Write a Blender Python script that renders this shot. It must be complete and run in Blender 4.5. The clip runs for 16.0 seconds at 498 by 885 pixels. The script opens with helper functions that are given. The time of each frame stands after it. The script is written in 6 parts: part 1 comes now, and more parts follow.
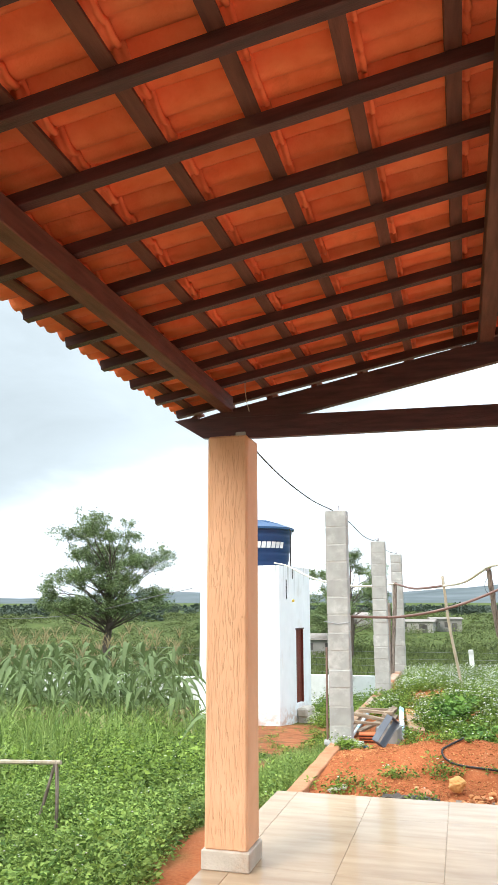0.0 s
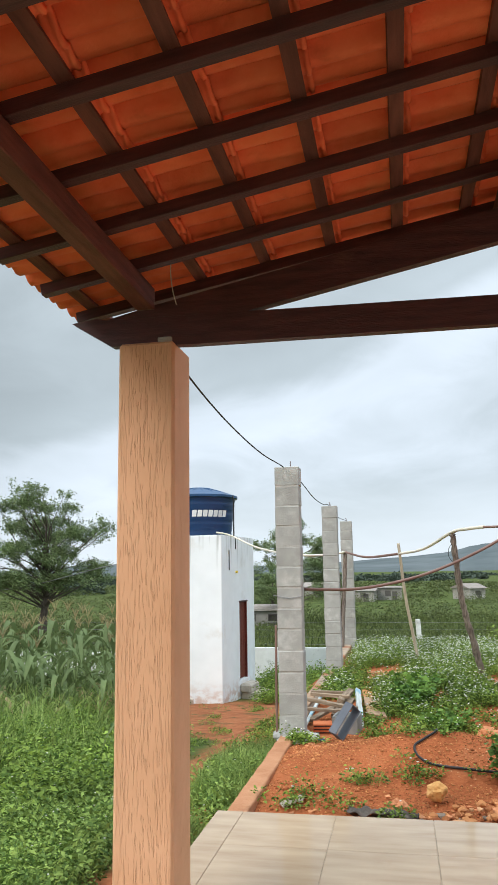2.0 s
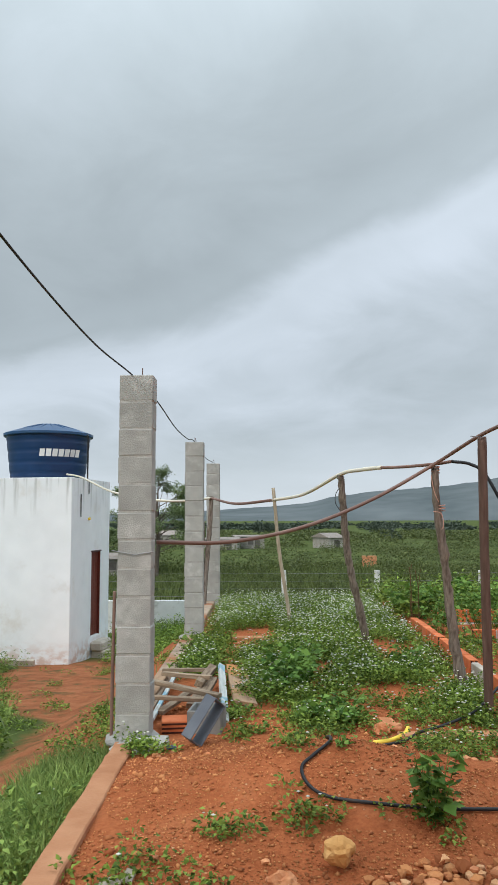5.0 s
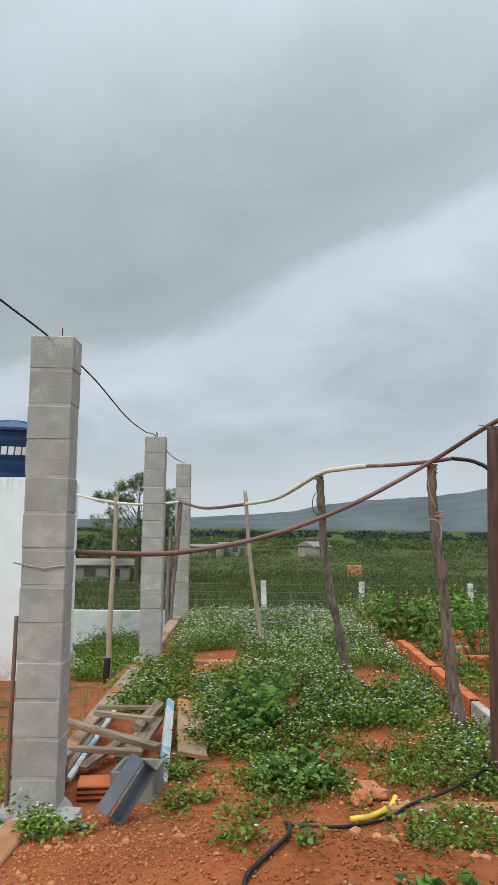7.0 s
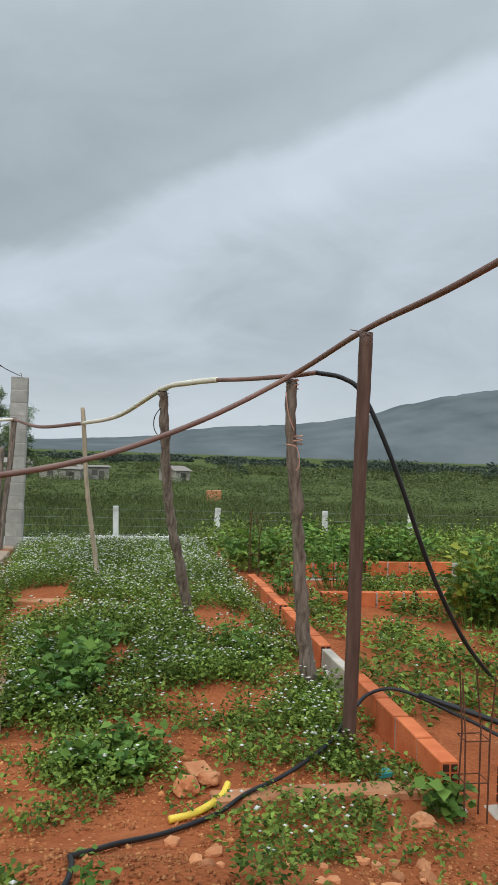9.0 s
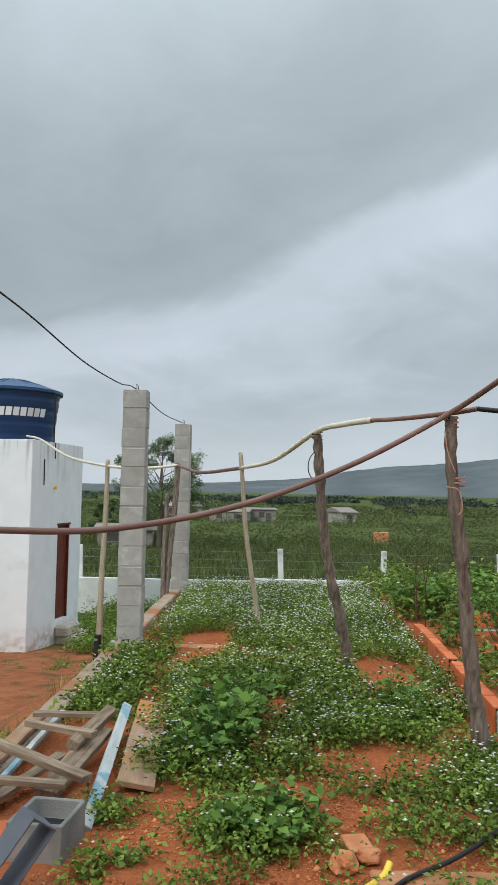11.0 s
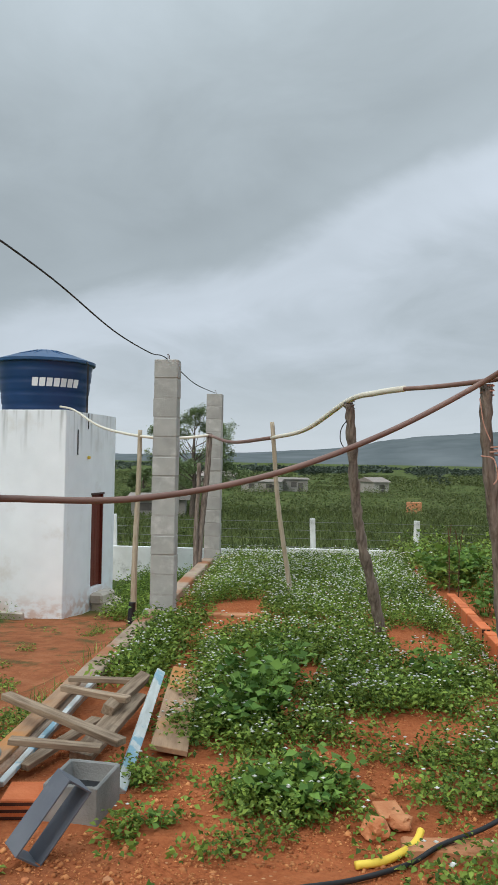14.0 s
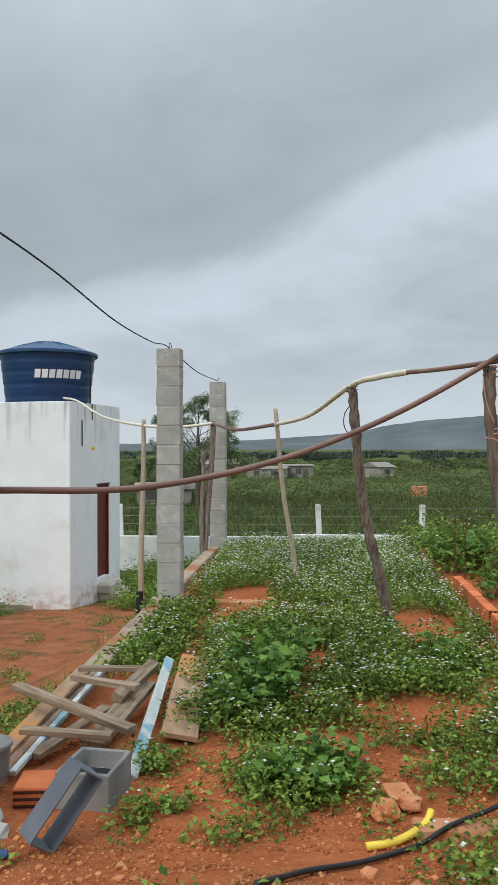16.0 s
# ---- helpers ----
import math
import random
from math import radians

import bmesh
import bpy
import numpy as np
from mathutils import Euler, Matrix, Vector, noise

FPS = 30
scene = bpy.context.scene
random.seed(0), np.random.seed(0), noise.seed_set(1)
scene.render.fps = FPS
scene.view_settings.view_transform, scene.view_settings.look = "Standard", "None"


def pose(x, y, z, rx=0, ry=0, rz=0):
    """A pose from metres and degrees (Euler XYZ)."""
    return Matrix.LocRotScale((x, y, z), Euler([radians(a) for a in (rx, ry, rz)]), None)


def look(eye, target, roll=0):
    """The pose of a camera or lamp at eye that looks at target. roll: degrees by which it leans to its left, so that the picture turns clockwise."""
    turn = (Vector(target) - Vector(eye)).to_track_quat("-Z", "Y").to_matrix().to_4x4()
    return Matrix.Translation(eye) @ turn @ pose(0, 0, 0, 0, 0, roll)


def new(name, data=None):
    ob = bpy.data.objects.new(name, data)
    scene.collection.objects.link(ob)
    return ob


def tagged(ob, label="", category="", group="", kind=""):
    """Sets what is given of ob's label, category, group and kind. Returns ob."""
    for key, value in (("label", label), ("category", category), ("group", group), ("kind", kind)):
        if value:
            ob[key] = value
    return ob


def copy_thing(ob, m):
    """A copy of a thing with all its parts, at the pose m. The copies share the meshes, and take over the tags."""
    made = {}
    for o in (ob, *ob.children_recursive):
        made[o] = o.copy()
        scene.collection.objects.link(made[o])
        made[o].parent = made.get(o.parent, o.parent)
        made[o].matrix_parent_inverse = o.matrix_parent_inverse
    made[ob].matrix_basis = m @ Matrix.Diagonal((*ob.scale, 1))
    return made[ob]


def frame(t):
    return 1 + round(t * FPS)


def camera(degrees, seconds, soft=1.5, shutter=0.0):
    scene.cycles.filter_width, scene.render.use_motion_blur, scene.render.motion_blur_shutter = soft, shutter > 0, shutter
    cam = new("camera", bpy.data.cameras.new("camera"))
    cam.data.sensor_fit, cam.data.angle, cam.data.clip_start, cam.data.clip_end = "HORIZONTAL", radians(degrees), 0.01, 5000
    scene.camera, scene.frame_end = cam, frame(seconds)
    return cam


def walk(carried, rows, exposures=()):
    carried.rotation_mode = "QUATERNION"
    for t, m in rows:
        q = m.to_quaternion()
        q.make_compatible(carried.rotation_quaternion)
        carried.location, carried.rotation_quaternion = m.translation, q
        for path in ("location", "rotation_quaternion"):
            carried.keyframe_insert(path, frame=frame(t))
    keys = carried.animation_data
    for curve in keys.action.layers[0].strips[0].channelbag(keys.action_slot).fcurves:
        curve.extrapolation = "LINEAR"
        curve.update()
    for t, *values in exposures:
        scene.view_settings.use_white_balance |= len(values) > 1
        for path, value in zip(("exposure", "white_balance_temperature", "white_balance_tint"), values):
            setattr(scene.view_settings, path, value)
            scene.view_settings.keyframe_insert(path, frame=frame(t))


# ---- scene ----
cam = camera(36.5, 16.0)
PATH = [
    (0, (1.648, 0.248, 1.472), (1.127, 2.135, 1.882), -0.1),
    (0.5, (1.608, 0.624, 1.46), (1.119, 2.532, 1.807), -1.1),
    (1, (1.525, 0.893, 1.456), (1.057, 2.807, 1.796), 0.6),
    (1.5, (1.414, 1.21, 1.479), (1.014, 3.14, 1.818), 0.6),
    (2, (1.350, 1.574, 1.472), (0.972, 3.509, 1.809), -0.9),
    (2.5, (1.252, 1.892, 1.469), (0.887, 3.831, 1.792), -0.1),
    (3, (1.152, 2.218, 1.479), (0.902, 4.181, 1.771), -0.1),
    (3.5, (1.136, 2.596, 1.466), (0.971, 4.575, 1.711), -1.2),
    (4, (1.111, 2.932, 1.463), (0.950, 4.916, 1.659), 0.3),
    (4.5, (1.104, 3.263, 1.480), (1.030, 5.253, 1.670), 0.3),
    (4.7, (1.132, 3.415, 1.461), (1.091, 5.405, 1.655), -0.3),
    (6.8, (1.37, 4.714, 1.467), (1.347, 6.702, 1.685), 0.1),
    (7, (1.391, 4.864, 1.452), (1.387, 6.851, 1.672), 0.7),
    (7.5, (1.455, 5.147, 1.466), (1.678, 7.123, 1.681), 0.8),
    (8, (1.55, 5.437, 1.446), (1.864, 7.405, 1.616), -0.8),
    (8.5, (1.621, 5.636, 1.456), (1.914, 7.614, 1.521), -0.2),
    (9, (1.655, 5.897, 1.452), (2.012, 7.865, 1.482), 2.0),
    (9.5, (1.711, 6.039, 1.478), (1.98, 8.019, 1.553), 1.8),
    (10, (1.744, 6.069, 1.476), (1.803, 8.064, 1.607), 1.0),
    (10.2, (1.751, 6.045, 1.474), (1.755, 8.039, 1.622), 0.3),
    (12.3, (1.738, 6.105, 1.477), (1.582, 8.097, 1.552), 2.2),
    (12.5, (1.744, 6.088, 1.476), (1.582, 8.08, 1.548), 1.9),
    (13, (1.745, 6.087, 1.477), (1.569, 8.078, 1.533), 1.6),
    (13.5, (1.749, 6.092, 1.475), (1.583, 8.084, 1.526), 1.1),
    (14, (1.751, 6.092, 1.472), (1.588, 8.085, 1.519), 1.0),
    (14.5, (1.752, 6.089, 1.472), (1.586, 8.082, 1.509), 0.6),
    (15, (1.755, 6.09, 1.473), (1.587, 8.083, 1.503), 0.1),
    (15.5, (1.755, 6.094, 1.472), (1.582, 8.086, 1.495), -0.1),
    (16, (1.755, 6.096, 1.468), (1.581, 8.089, 1.482), -0.2),
]
walk(cam, [(t, look(eye, target, roll)) for t, eye, target, roll in PATH],
     exposures=[(0.0, 1.16), (0.5, 0.76), (1.0, 0.60), (1.5, 0.54), (2.5, 0.43), (3.5, 0.30), (4.5, 0.16), (7.0, 0.0), (9.0, -0.04), (12.5, -0.03), (16.0, -0.01)])

# ---- light: overcast sky, broad soft sun from behind the porch ----
SUN_EL, SUN_AZ = 34.0, 214.0
world = bpy.data.worlds.new("overcast_sky")
scene.world = world
world.use_nodes = True
wn, wl = world.node_tree.nodes, world.node_tree.links
wn.clear()


def wnode(kind, **sets):
    n = wn.new(kind)
    for k, v in sets.items():
        n.inputs[k].default_value = v
    return n


def wmath(op, a, b=None):
    n = wn.new("ShaderNodeMath")
    n.operation = op
    for i, v in enumerate((a, b)):
        if v is None:
            continue
        if isinstance(v, (int, float)):
            n.inputs[i].default_value = v
        else:
            wl.new(v, n.inputs[i])
    return n.outputs[0]


coord = wn.new("ShaderNodeTexCoord")
sep = wn.new("ShaderNodeSeparateXYZ")
wl.new(coord.outputs["Generated"], sep.inputs[0])
rise = wmath("MAXIMUM", sep.outputs["Z"], 0.0)
den = wmath("ADD", rise, 0.30)
comb = wn.new("ShaderNodeCombineXYZ")
wl.new(wmath("DIVIDE", sep.outputs["X"], den), comb.inputs[0])
wl.new(wmath("DIVIDE", sep.outputs["Y"], den), comb.inputs[1])
comb.inputs[2].default_value = 3.1
cloud = wnode("ShaderNodeTexNoise", Scale=0.95, Detail=6.0, Roughness=0.50, Distortion=0.35)
wl.new(comb.outputs[0], cloud.inputs["Vector"])
ramp = wn.new("ShaderNodeValToRGB")


# the cloud deck lies in long slanting banks: a light break low down, a heavy bank with a ragged lower edge above it
fine = wnode("ShaderNodeTexNoise", Scale=2.7, Detail=8.0, Roughness=0.56, Distortion=0.5)
wl.new(comb.outputs[0], fine.inputs["Vector"])
bank = wmath("SUBTRACT", sep.outputs["Z"], wmath("MULTIPLY", sep.outputs["X"], 0.36))
bank = wmath("ADD", bank, wmath("MULTIPLY", wmath("SUBTRACT", cloud.outputs["Fac"], 0.5), 0.17))
bank = wmath("ADD", bank, wmath("MULTIPLY", wmath("SUBTRACT", fine.outputs["Fac"], 0.5), 0.12))
layers = wn.new("ShaderNodeValToRGB")
wl.new(bank, layers.inputs["Fac"])
layers.color_ramp.interpolation = "EASE"
for k, (p, v) in enumerate(((0.0, 0.57), (0.07, 0.55), (0.13, 0.57), (0.19, 0.595), (0.25, 0.635), (0.285, 0.62), (0.33, 0.505), (0.39, 0.465), (0.48, 0.46), (0.62, 0.49), (1.0, 0.50))):
    stop = layers.color_ramp.elements[k] if k < 2 else layers.color_ramp.elements.new(p)
    stop.position, stop.color = p, (v, v, v, 1)
form = wmath("ADD", layers.outputs["Color"], wmath("MULTIPLY", wmath("SUBTRACT", fine.outputs["Fac"], 0.5), 0.17))
wl.new(form, ramp.inputs["Fac"])
ramp.color_ramp.elements[0].position, ramp.color_ramp.elements[0].color = 0.35, (0.25, 0.29, 0.31, 1)
ramp.color_ramp.elements[1].position, ramp.color_ramp.elements[1].color = 0.72, (0.78, 0.87, 0.985, 1)
mid = ramp.color_ramp.elements.new(0.5)
mid.color = (0.43, 0.497, 0.54, 1)
# brighter slit under the cloud deck, near the horizon
glow = wn.new("ShaderNodeMapRange")
wl.new(rise, glow.inputs["Value"])
glow.inputs["From Min"].default_value, glow.inputs["From Max"].default_value = 0.02, 0.12
glow.inputs["To Min"].default_value, glow.inputs["To Max"].default_value = 0.70, 0.0
slit = wn.new("ShaderNodeMix")
slit.data_type = "RGBA"
wl.new(glow.outputs[0], slit.inputs["Factor"])
wl.new(ramp.outputs["Color"], slit.inputs["A"])
slit.inputs["B"].default_value = (0.70, 0.78, 0.85, 1)
# an overcast sky is brightest overhead; raised sixfold there, unseen, to light the ground
west = wn.new("ShaderNodeMapRange")
west.interpolation_type = "SMOOTHSTEP"
wl.new(sep.outputs["X"], west.inputs["Value"])
west.inputs["From Min"].default_value, west.inputs["From Max"].default_value = -0.72, -0.36
west.inputs["To Min"].default_value, west.inputs["To Max"].default_value = 0.72, 1.0
over = wmath("ADD", wmath("MULTIPLY", wmath("POWER", rise, 4.0), 4.9), 0.95)
deck = wn.new("ShaderNodeVectorMath")
deck.operation = "SCALE"
wl.new(slit.outputs["Result"], deck.inputs[0])
wl.new(wmath("MULTIPLY", over, west.outputs[0]), deck.inputs["Scale"])
sky = wn.new("ShaderNodeTexSky")
sky.sky_type, sky.sun_disc = "NISHITA", False
sky.sun_elevation, sky.sun_rotation = radians(SUN_EL), radians(SUN_AZ)
bg_sky, bg_cloud = wn.new("ShaderNodeBackground"), wn.new("ShaderNodeBackground")
wl.new(sky.outputs[0], bg_sky.inputs["Color"])
bg_sky.inputs["Strength"].default_value = 0.06
wl.new(deck.outputs[0], bg_cloud.inputs["Color"])
mixw, outw = wn.new("ShaderNodeMixShader"), wn.new("ShaderNodeOutputWorld")
mixw.inputs[0].default_value = 0.93
wl.new(bg_sky.outputs[0], mixw.inputs[1])
wl.new(bg_cloud.outputs[0], mixw.inputs[2])
wl.new(mixw.outputs[0], outw.inputs["Surface"])

sun = new("sun", bpy.data.lights.new("sun", "SUN"))
sun.data.energy, sun.data.angle, sun.data.color = 1.5, radians(25), (1.0, 0.95, 0.88)
a, e = radians(SUN_AZ), radians(SUN_EL)
toward = Vector((math.sin(a) * math.cos(e), math.cos(a) * math.cos(e), math.sin(e)))
sun.matrix_world = look(toward * 50, (0, 0, 0))


# ---- materials ----
def mat(name, dark, light, scale=6.0, rough=0.8, bump=0.3, bump_scale=60.0, stain=None, stain_scale=1.2, stain_lo=0.55, stain_hi=0.75,
        stretch=(1, 1, 1), vary=0.12, metal=0.0, spec=0.3, detail=6.0, depth=0.01, ramp_lo=0.3, ramp_hi=0.7):
    """Two-scale noise colour, stains with a shape of their own, fine relief; each object gets its own offset and tone."""
    m = bpy.data.materials.new(name)
    m.use_nodes = True
    nt = m.node_tree
    n, l = nt.nodes, nt.links
    b = n["Principled BSDF"]
    b.inputs["Roughness"].default_value, b.inputs["Metallic"].default_value = rough, metal
    b.inputs["Specular IOR Level"].default_value = spec
    tc, oi, mp, ad = n.new("ShaderNodeTexCoord"), n.new("ShaderNodeObjectInfo"), n.new("ShaderNodeMapping"), n.new("ShaderNodeVectorMath")
    sc = n.new("ShaderNodeVectorMath")
    sc.operation = "SCALE"
    sc.inputs[0].default_value = (13.0, 7.0, 19.0)
    l.new(oi.outputs["Random"], sc.inputs["Scale"])
    l.new(tc.outputs["Object"], ad.inputs[0])
    l.new(sc.outputs[0], ad.inputs[1])
    l.new(ad.outputs[0], mp.inputs["Vector"])
    mp.inputs["Scale"].default_value = stretch
    t1 = n.new("ShaderNodeTexNoise")
    t1.inputs["Scale"].default_value, t1.inputs["Detail"].default_value = scale, detail
    l.new(mp.outputs[0], t1.inputs["Vector"])
    r1 = n.new("ShaderNodeValToRGB")
    r1.color_ramp.elements[0].position, r1.color_ramp.elements[1].position = ramp_lo, ramp_hi
    r1.color_ramp.elements[0].color, r1.color_ramp.elements[1].color = (*dark, 1), (*light, 1)
    l.new(t1.outputs["Fac"], r1.inputs["Fac"])
    col = r1.outputs["Color"]
    if stain:
        t2 = n.new("ShaderNodeTexNoise")
        t2.inputs["Scale"].default_value, t2.inputs["Detail"].default_value, t2.inputs["Roughness"].default_value = stain_scale, 8.0, 0.62
        l.new(ad.outputs[0], t2.inputs["Vector"])
        mr = n.new("ShaderNodeMapRange")
        mr.interpolation_type = "SMOOTHSTEP"
        mr.inputs["From Min"].default_value, mr.inputs["From Max"].default_value = stain_lo, stain_hi
        l.new(t2.outputs["Fac"], mr.inputs["Value"])
        mx = n.new("ShaderNodeMix")
        mx.data_type = "RGBA"
        l.new(mr.outputs[0], mx.inputs["Factor"])
        l.new(col, mx.inputs["A"])
        mx.inputs["B"].default_value = (*stain, 1)
        col = mx.outputs["Result"]
    hs = n.new("ShaderNodeHueSaturation")
    vr = n.new("ShaderNodeMapRange")
    vr.inputs["To Min"].default_value, vr.inputs["To Max"].default_value = 1 - vary, 1 + vary
    l.new(oi.outputs["Random"], vr.inputs["Value"])
    l.new(vr.outputs[0], hs.inputs["Value"])
    l.new(col, hs.inputs["Color"])
    l.new(hs.outputs[0], b.inputs["Base Color"])
    t3 = n.new("ShaderNodeTexNoise")
    t3.inputs["Scale"].default_value, t3.inputs["Detail"].default_value = bump_scale, 4.0
    l.new(mp.outputs[0], t3.inputs["Vector"])
    bp = n.new("ShaderNodeBump")
    bp.inputs["Strength"].default_value, bp.inputs["Distance"].default_value = bump, depth
    l.new(t3.outputs["Fac"], bp.inputs["Height"])
    l.new(bp.outputs[0], b.inputs["Normal"])
    return m


def leafmat(name, dark, light, translucent=0.24, rough=0.55):
    m = bpy.data.materials.new(name)
    m.use_nodes = True
    n, l = m.node_tree.nodes, m.node_tree.links
    b, o = n["Principled BSDF"], n["Material Output"]
    g = n.new("ShaderNodeNewGeometry")
    r = n.new("ShaderNodeValToRGB")
    r.color_ramp.elements[0].color, r.color_ramp.elements[1].color = (*dark, 1), (*light, 1)
    l.new(g.outputs["Random Per Island"], r.inputs["Fac"])
    tc, t = n.new("ShaderNodeTexCoord"), n.new("ShaderNodeTexNoise")
    t.inputs["Scale"].default_value, t.inputs["Detail"].default_value = 0.9, 3.0
    l.new(tc.outputs["Object"], t.inputs["Vector"])
    mr = n.new("ShaderNodeMapRange")
    mr.inputs["From Min"].default_value, mr.inputs["From Max"].default_value = 0.3, 0.7
    mr.inputs["To Min"].default_value, mr.inputs["To Max"].default_value = 0.7, 1.3
    l.new(t.outputs["Fac"], mr.inputs["Value"])
    hs = n.new("ShaderNodeHueSaturation")
    l.new(mr.outputs[0], hs.inputs["Value"])
    l.new(r.outputs[0], hs.inputs["Color"])
    l.new(hs.outputs[0], b.inputs["Base Color"])
    b.inputs["Roughness"].default_value, b.inputs["Specular IOR Level"].default_value = rough, 0.16
    tr, mx = n.new("ShaderNodeBsdfTranslucent"), n.new("ShaderNodeMixShader")
    l.new(hs.outputs[0], tr.inputs["Color"])
    mx.inputs[0].default_value = translucent
    l.new(b.outputs[0], mx.inputs[1])
    l.new(tr.outputs[0], mx.inputs[2])
    l.new(mx.outputs[0], o.inputs["Surface"])
    return m


M_WOOD_DARK = mat("stained_beam_wood", (0.045, 0.016, 0.017), (0.10, 0.035, 0.035), 5, 0.45, 0.25, 30, stretch=(1, 8, 8), stain=(0.12, 0.06, 0.045), stain_scale=3, stain_lo=0.62, stain_hi=0.8, spec=0.4)
M_WOOD_DARKY = mat("stained_batten_wood", (0.10, 0.034, 0.026), (0.19, 0.068, 0.048), 5, 0.6, 0.25, 30, stretch=(8, 1, 8), stain=(0.15, 0.066, 0.048), stain_scale=4, stain_lo=0.6, stain_hi=0.8)
M_WOOD_END = mat("raw_end_grain", (0.20, 0.15, 0.12), (0.38, 0.30, 0.24), 20, 0.8, 0.3, 60)
M_ROOF_TILE = mat("clay_roof_tile", (0.84, 0.150, 0.058), (0.94, 0.230, 0.098), 9, 0.75, 0.35, 70, stain=(0.52, 0.10, 0.035), stain_scale=3.5, stain_lo=0.55, stain_hi=0.8, vary=0.15)
M_FLOOR_TILE = mat("glazed_floor_tile", (0.39, 0.265, 0.165), (0.51, 0.375, 0.245), 2.2, 0.08, 0.02, 30, stretch=(1.2, 5, 1), stain=(0.37, 0.245, 0.15), stain_scale=1.7, stain_lo=0.56, stain_hi=0.8, vary=0.05, spec=0.5)
M_GROUT = mat("grout", (0.36, 0.27, 0.19), (0.46, 0.36, 0.26), 20, 0.9, 0.3, 80)
M_CONCRETE = mat("concrete", (0.17, 0.17, 0.16), (0.29, 0.285, 0.27), 5, 0.9, 0.45, 90, stain=(0.20, 0.19, 0.175), stain_scale=3, stain_lo=0.55, stain_hi=0.8)
M_BLOCK = mat("concrete_block", (0.33, 0.325, 0.305), (0.43, 0.423, 0.40), 5.5, 0.92, 0.4, 130, stain=(0.56, 0.55, 0.525), stain_scale=5, stain_lo=0.50, stain_hi=0.78, vary=0.06)
M_MORTAR = mat("mortar", (0.33, 0.32, 0.30), (0.46, 0.445, 0.42), 12, 0.95, 0.6, 70)
M_SOILCRETE = mat("soil_stained_concrete", (0.40, 0.165, 0.075), (0.56, 0.28, 0.150), 4, 0.9, 0.5, 60, stain=(0.27, 0.11, 0.05), stain_scale=2.2)
M_PALECRETE = mat("weathered_concrete", (0.40, 0.35, 0.29), (0.58, 0.52, 0.45), 4, 0.9, 0.5, 60, stain=(0.36, 0.20, 0.12), stain_scale=1.6)
M_KERB = mat("broken_kerb_concrete", (0.27, 0.195, 0.14), (0.42, 0.32, 0.24), 5, 0.92, 0.7, 40, stain=(0.34, 0.14, 0.065), stain_scale=2.0, stain_lo=0.46, stain_hi=0.66)
M_WHITEWASH = mat("whitewash", (0.80, 0.83, 0.86), (0.88, 0.91, 0.94), 1.6, 0.85, 0.15, 40, stain=(0.70, 0.69, 0.67), stain_scale=1.3, stain_lo=0.54, stain_hi=0.8, vary=0.02)
M_WALL_DIRTY = mat("stained_whitewash", (0.66, 0.66, 0.64), (0.84, 0.84, 0.83), 2.0, 0.9, 0.3, 30, stain=(0.34, 0.33, 0.30), stain_scale=1.4, stain_lo=0.52, stain_hi=0.70, vary=0.05)
M_DOOR = mat("red_brown_door_paint", (0.11, 0.022, 0.014), (0.17, 0.04, 0.026), 4, 0.5, 0.2, 30, stretch=(6, 6, 1))
M_TANK = mat("blue_polyethylene", (0.007, 0.034, 0.105), (0.011, 0.046, 0.14), 1.5, 0.38, 0.05, 20, vary=0.02, spec=0.45)
M_TANK_LID = mat("blue_polyethylene_lid", (0.014, 0.062, 0.155), (0.024, 0.085, 0.20), 1.5, 0.4, 0.05, 20, vary=0.02, spec=0.45)
M_WHITE_PRINT = mat("white_print", (0.78, 0.78, 0.78), (0.85, 0.85, 0.85), 5, 0.5, 0.02, 20)
M_BRICK = mat("hollow_clay_brick", (0.52, 0.118, 0.038), (0.66, 0.195, 0.075), 7, 0.88, 0.4, 60, stain=(0.42, 0.20, 0.11), stain_scale=4, stain_lo=0.56, stain_hi=0.8, vary=0.14)
# near-black for plates that paint the shade of hollows on solid bricks
M_HOLE_SHADE = mat("brick_hollow_shade", (0.05, 0.02, 0.012), (0.08, 0.03, 0.02), 10, 0.95, 0.1, 30)
M_STAKE = mat("weathered_pole_wood", (0.10, 0.075, 0.06), (0.30, 0.245, 0.205), 9, 0.9, 0.8, 26, stretch=(5, 5, 0.8), stain=(0.06, 0.045, 0.037), stain_scale=5)
M_STAKE_PALE = mat("peeled_pole_wood", (0.33, 0.27, 0.19), (0.50, 0.43, 0.33), 8, 0.85, 0.4, 26, stretch=(5, 5, 0.8))
M_POST_BROWN = mat("brown_post_wood", (0.075, 0.042, 0.032), (0.14, 0.085, 0.066), 7, 0.75, 0.4, 26, stretch=(5, 5, 0.6))
M_PLANK = mat("old_plank_wood", (0.17, 0.115, 0.075), (0.40, 0.30, 0.21), 5, 0.88, 0.4, 24, stretch=(1, 9, 9), stain=(0.14, 0.10, 0.075), stain_scale=3, vary=0.22)
M_PLANK_ORANGE = mat("soil_stained_board", (0.30, 0.19, 0.12), (0.46, 0.30, 0.19), 4, 0.9, 0.4, 24, stretch=(1, 6, 6), stain=(0.50, 0.22, 0.07), stain_scale=2.6, stain_lo=0.48, stain_hi=0.7)
M_PLANK_BLUE = mat("flaking_blue_board", (0.50, 0.52, 0.50), (0.66, 0.68, 0.66), 6, 0.85, 0.4, 24, stretch=(1, 6, 6), stain=(0.27, 0.44, 0.53), stain_scale=6, stain_lo=0.50, stain_hi=0.60)
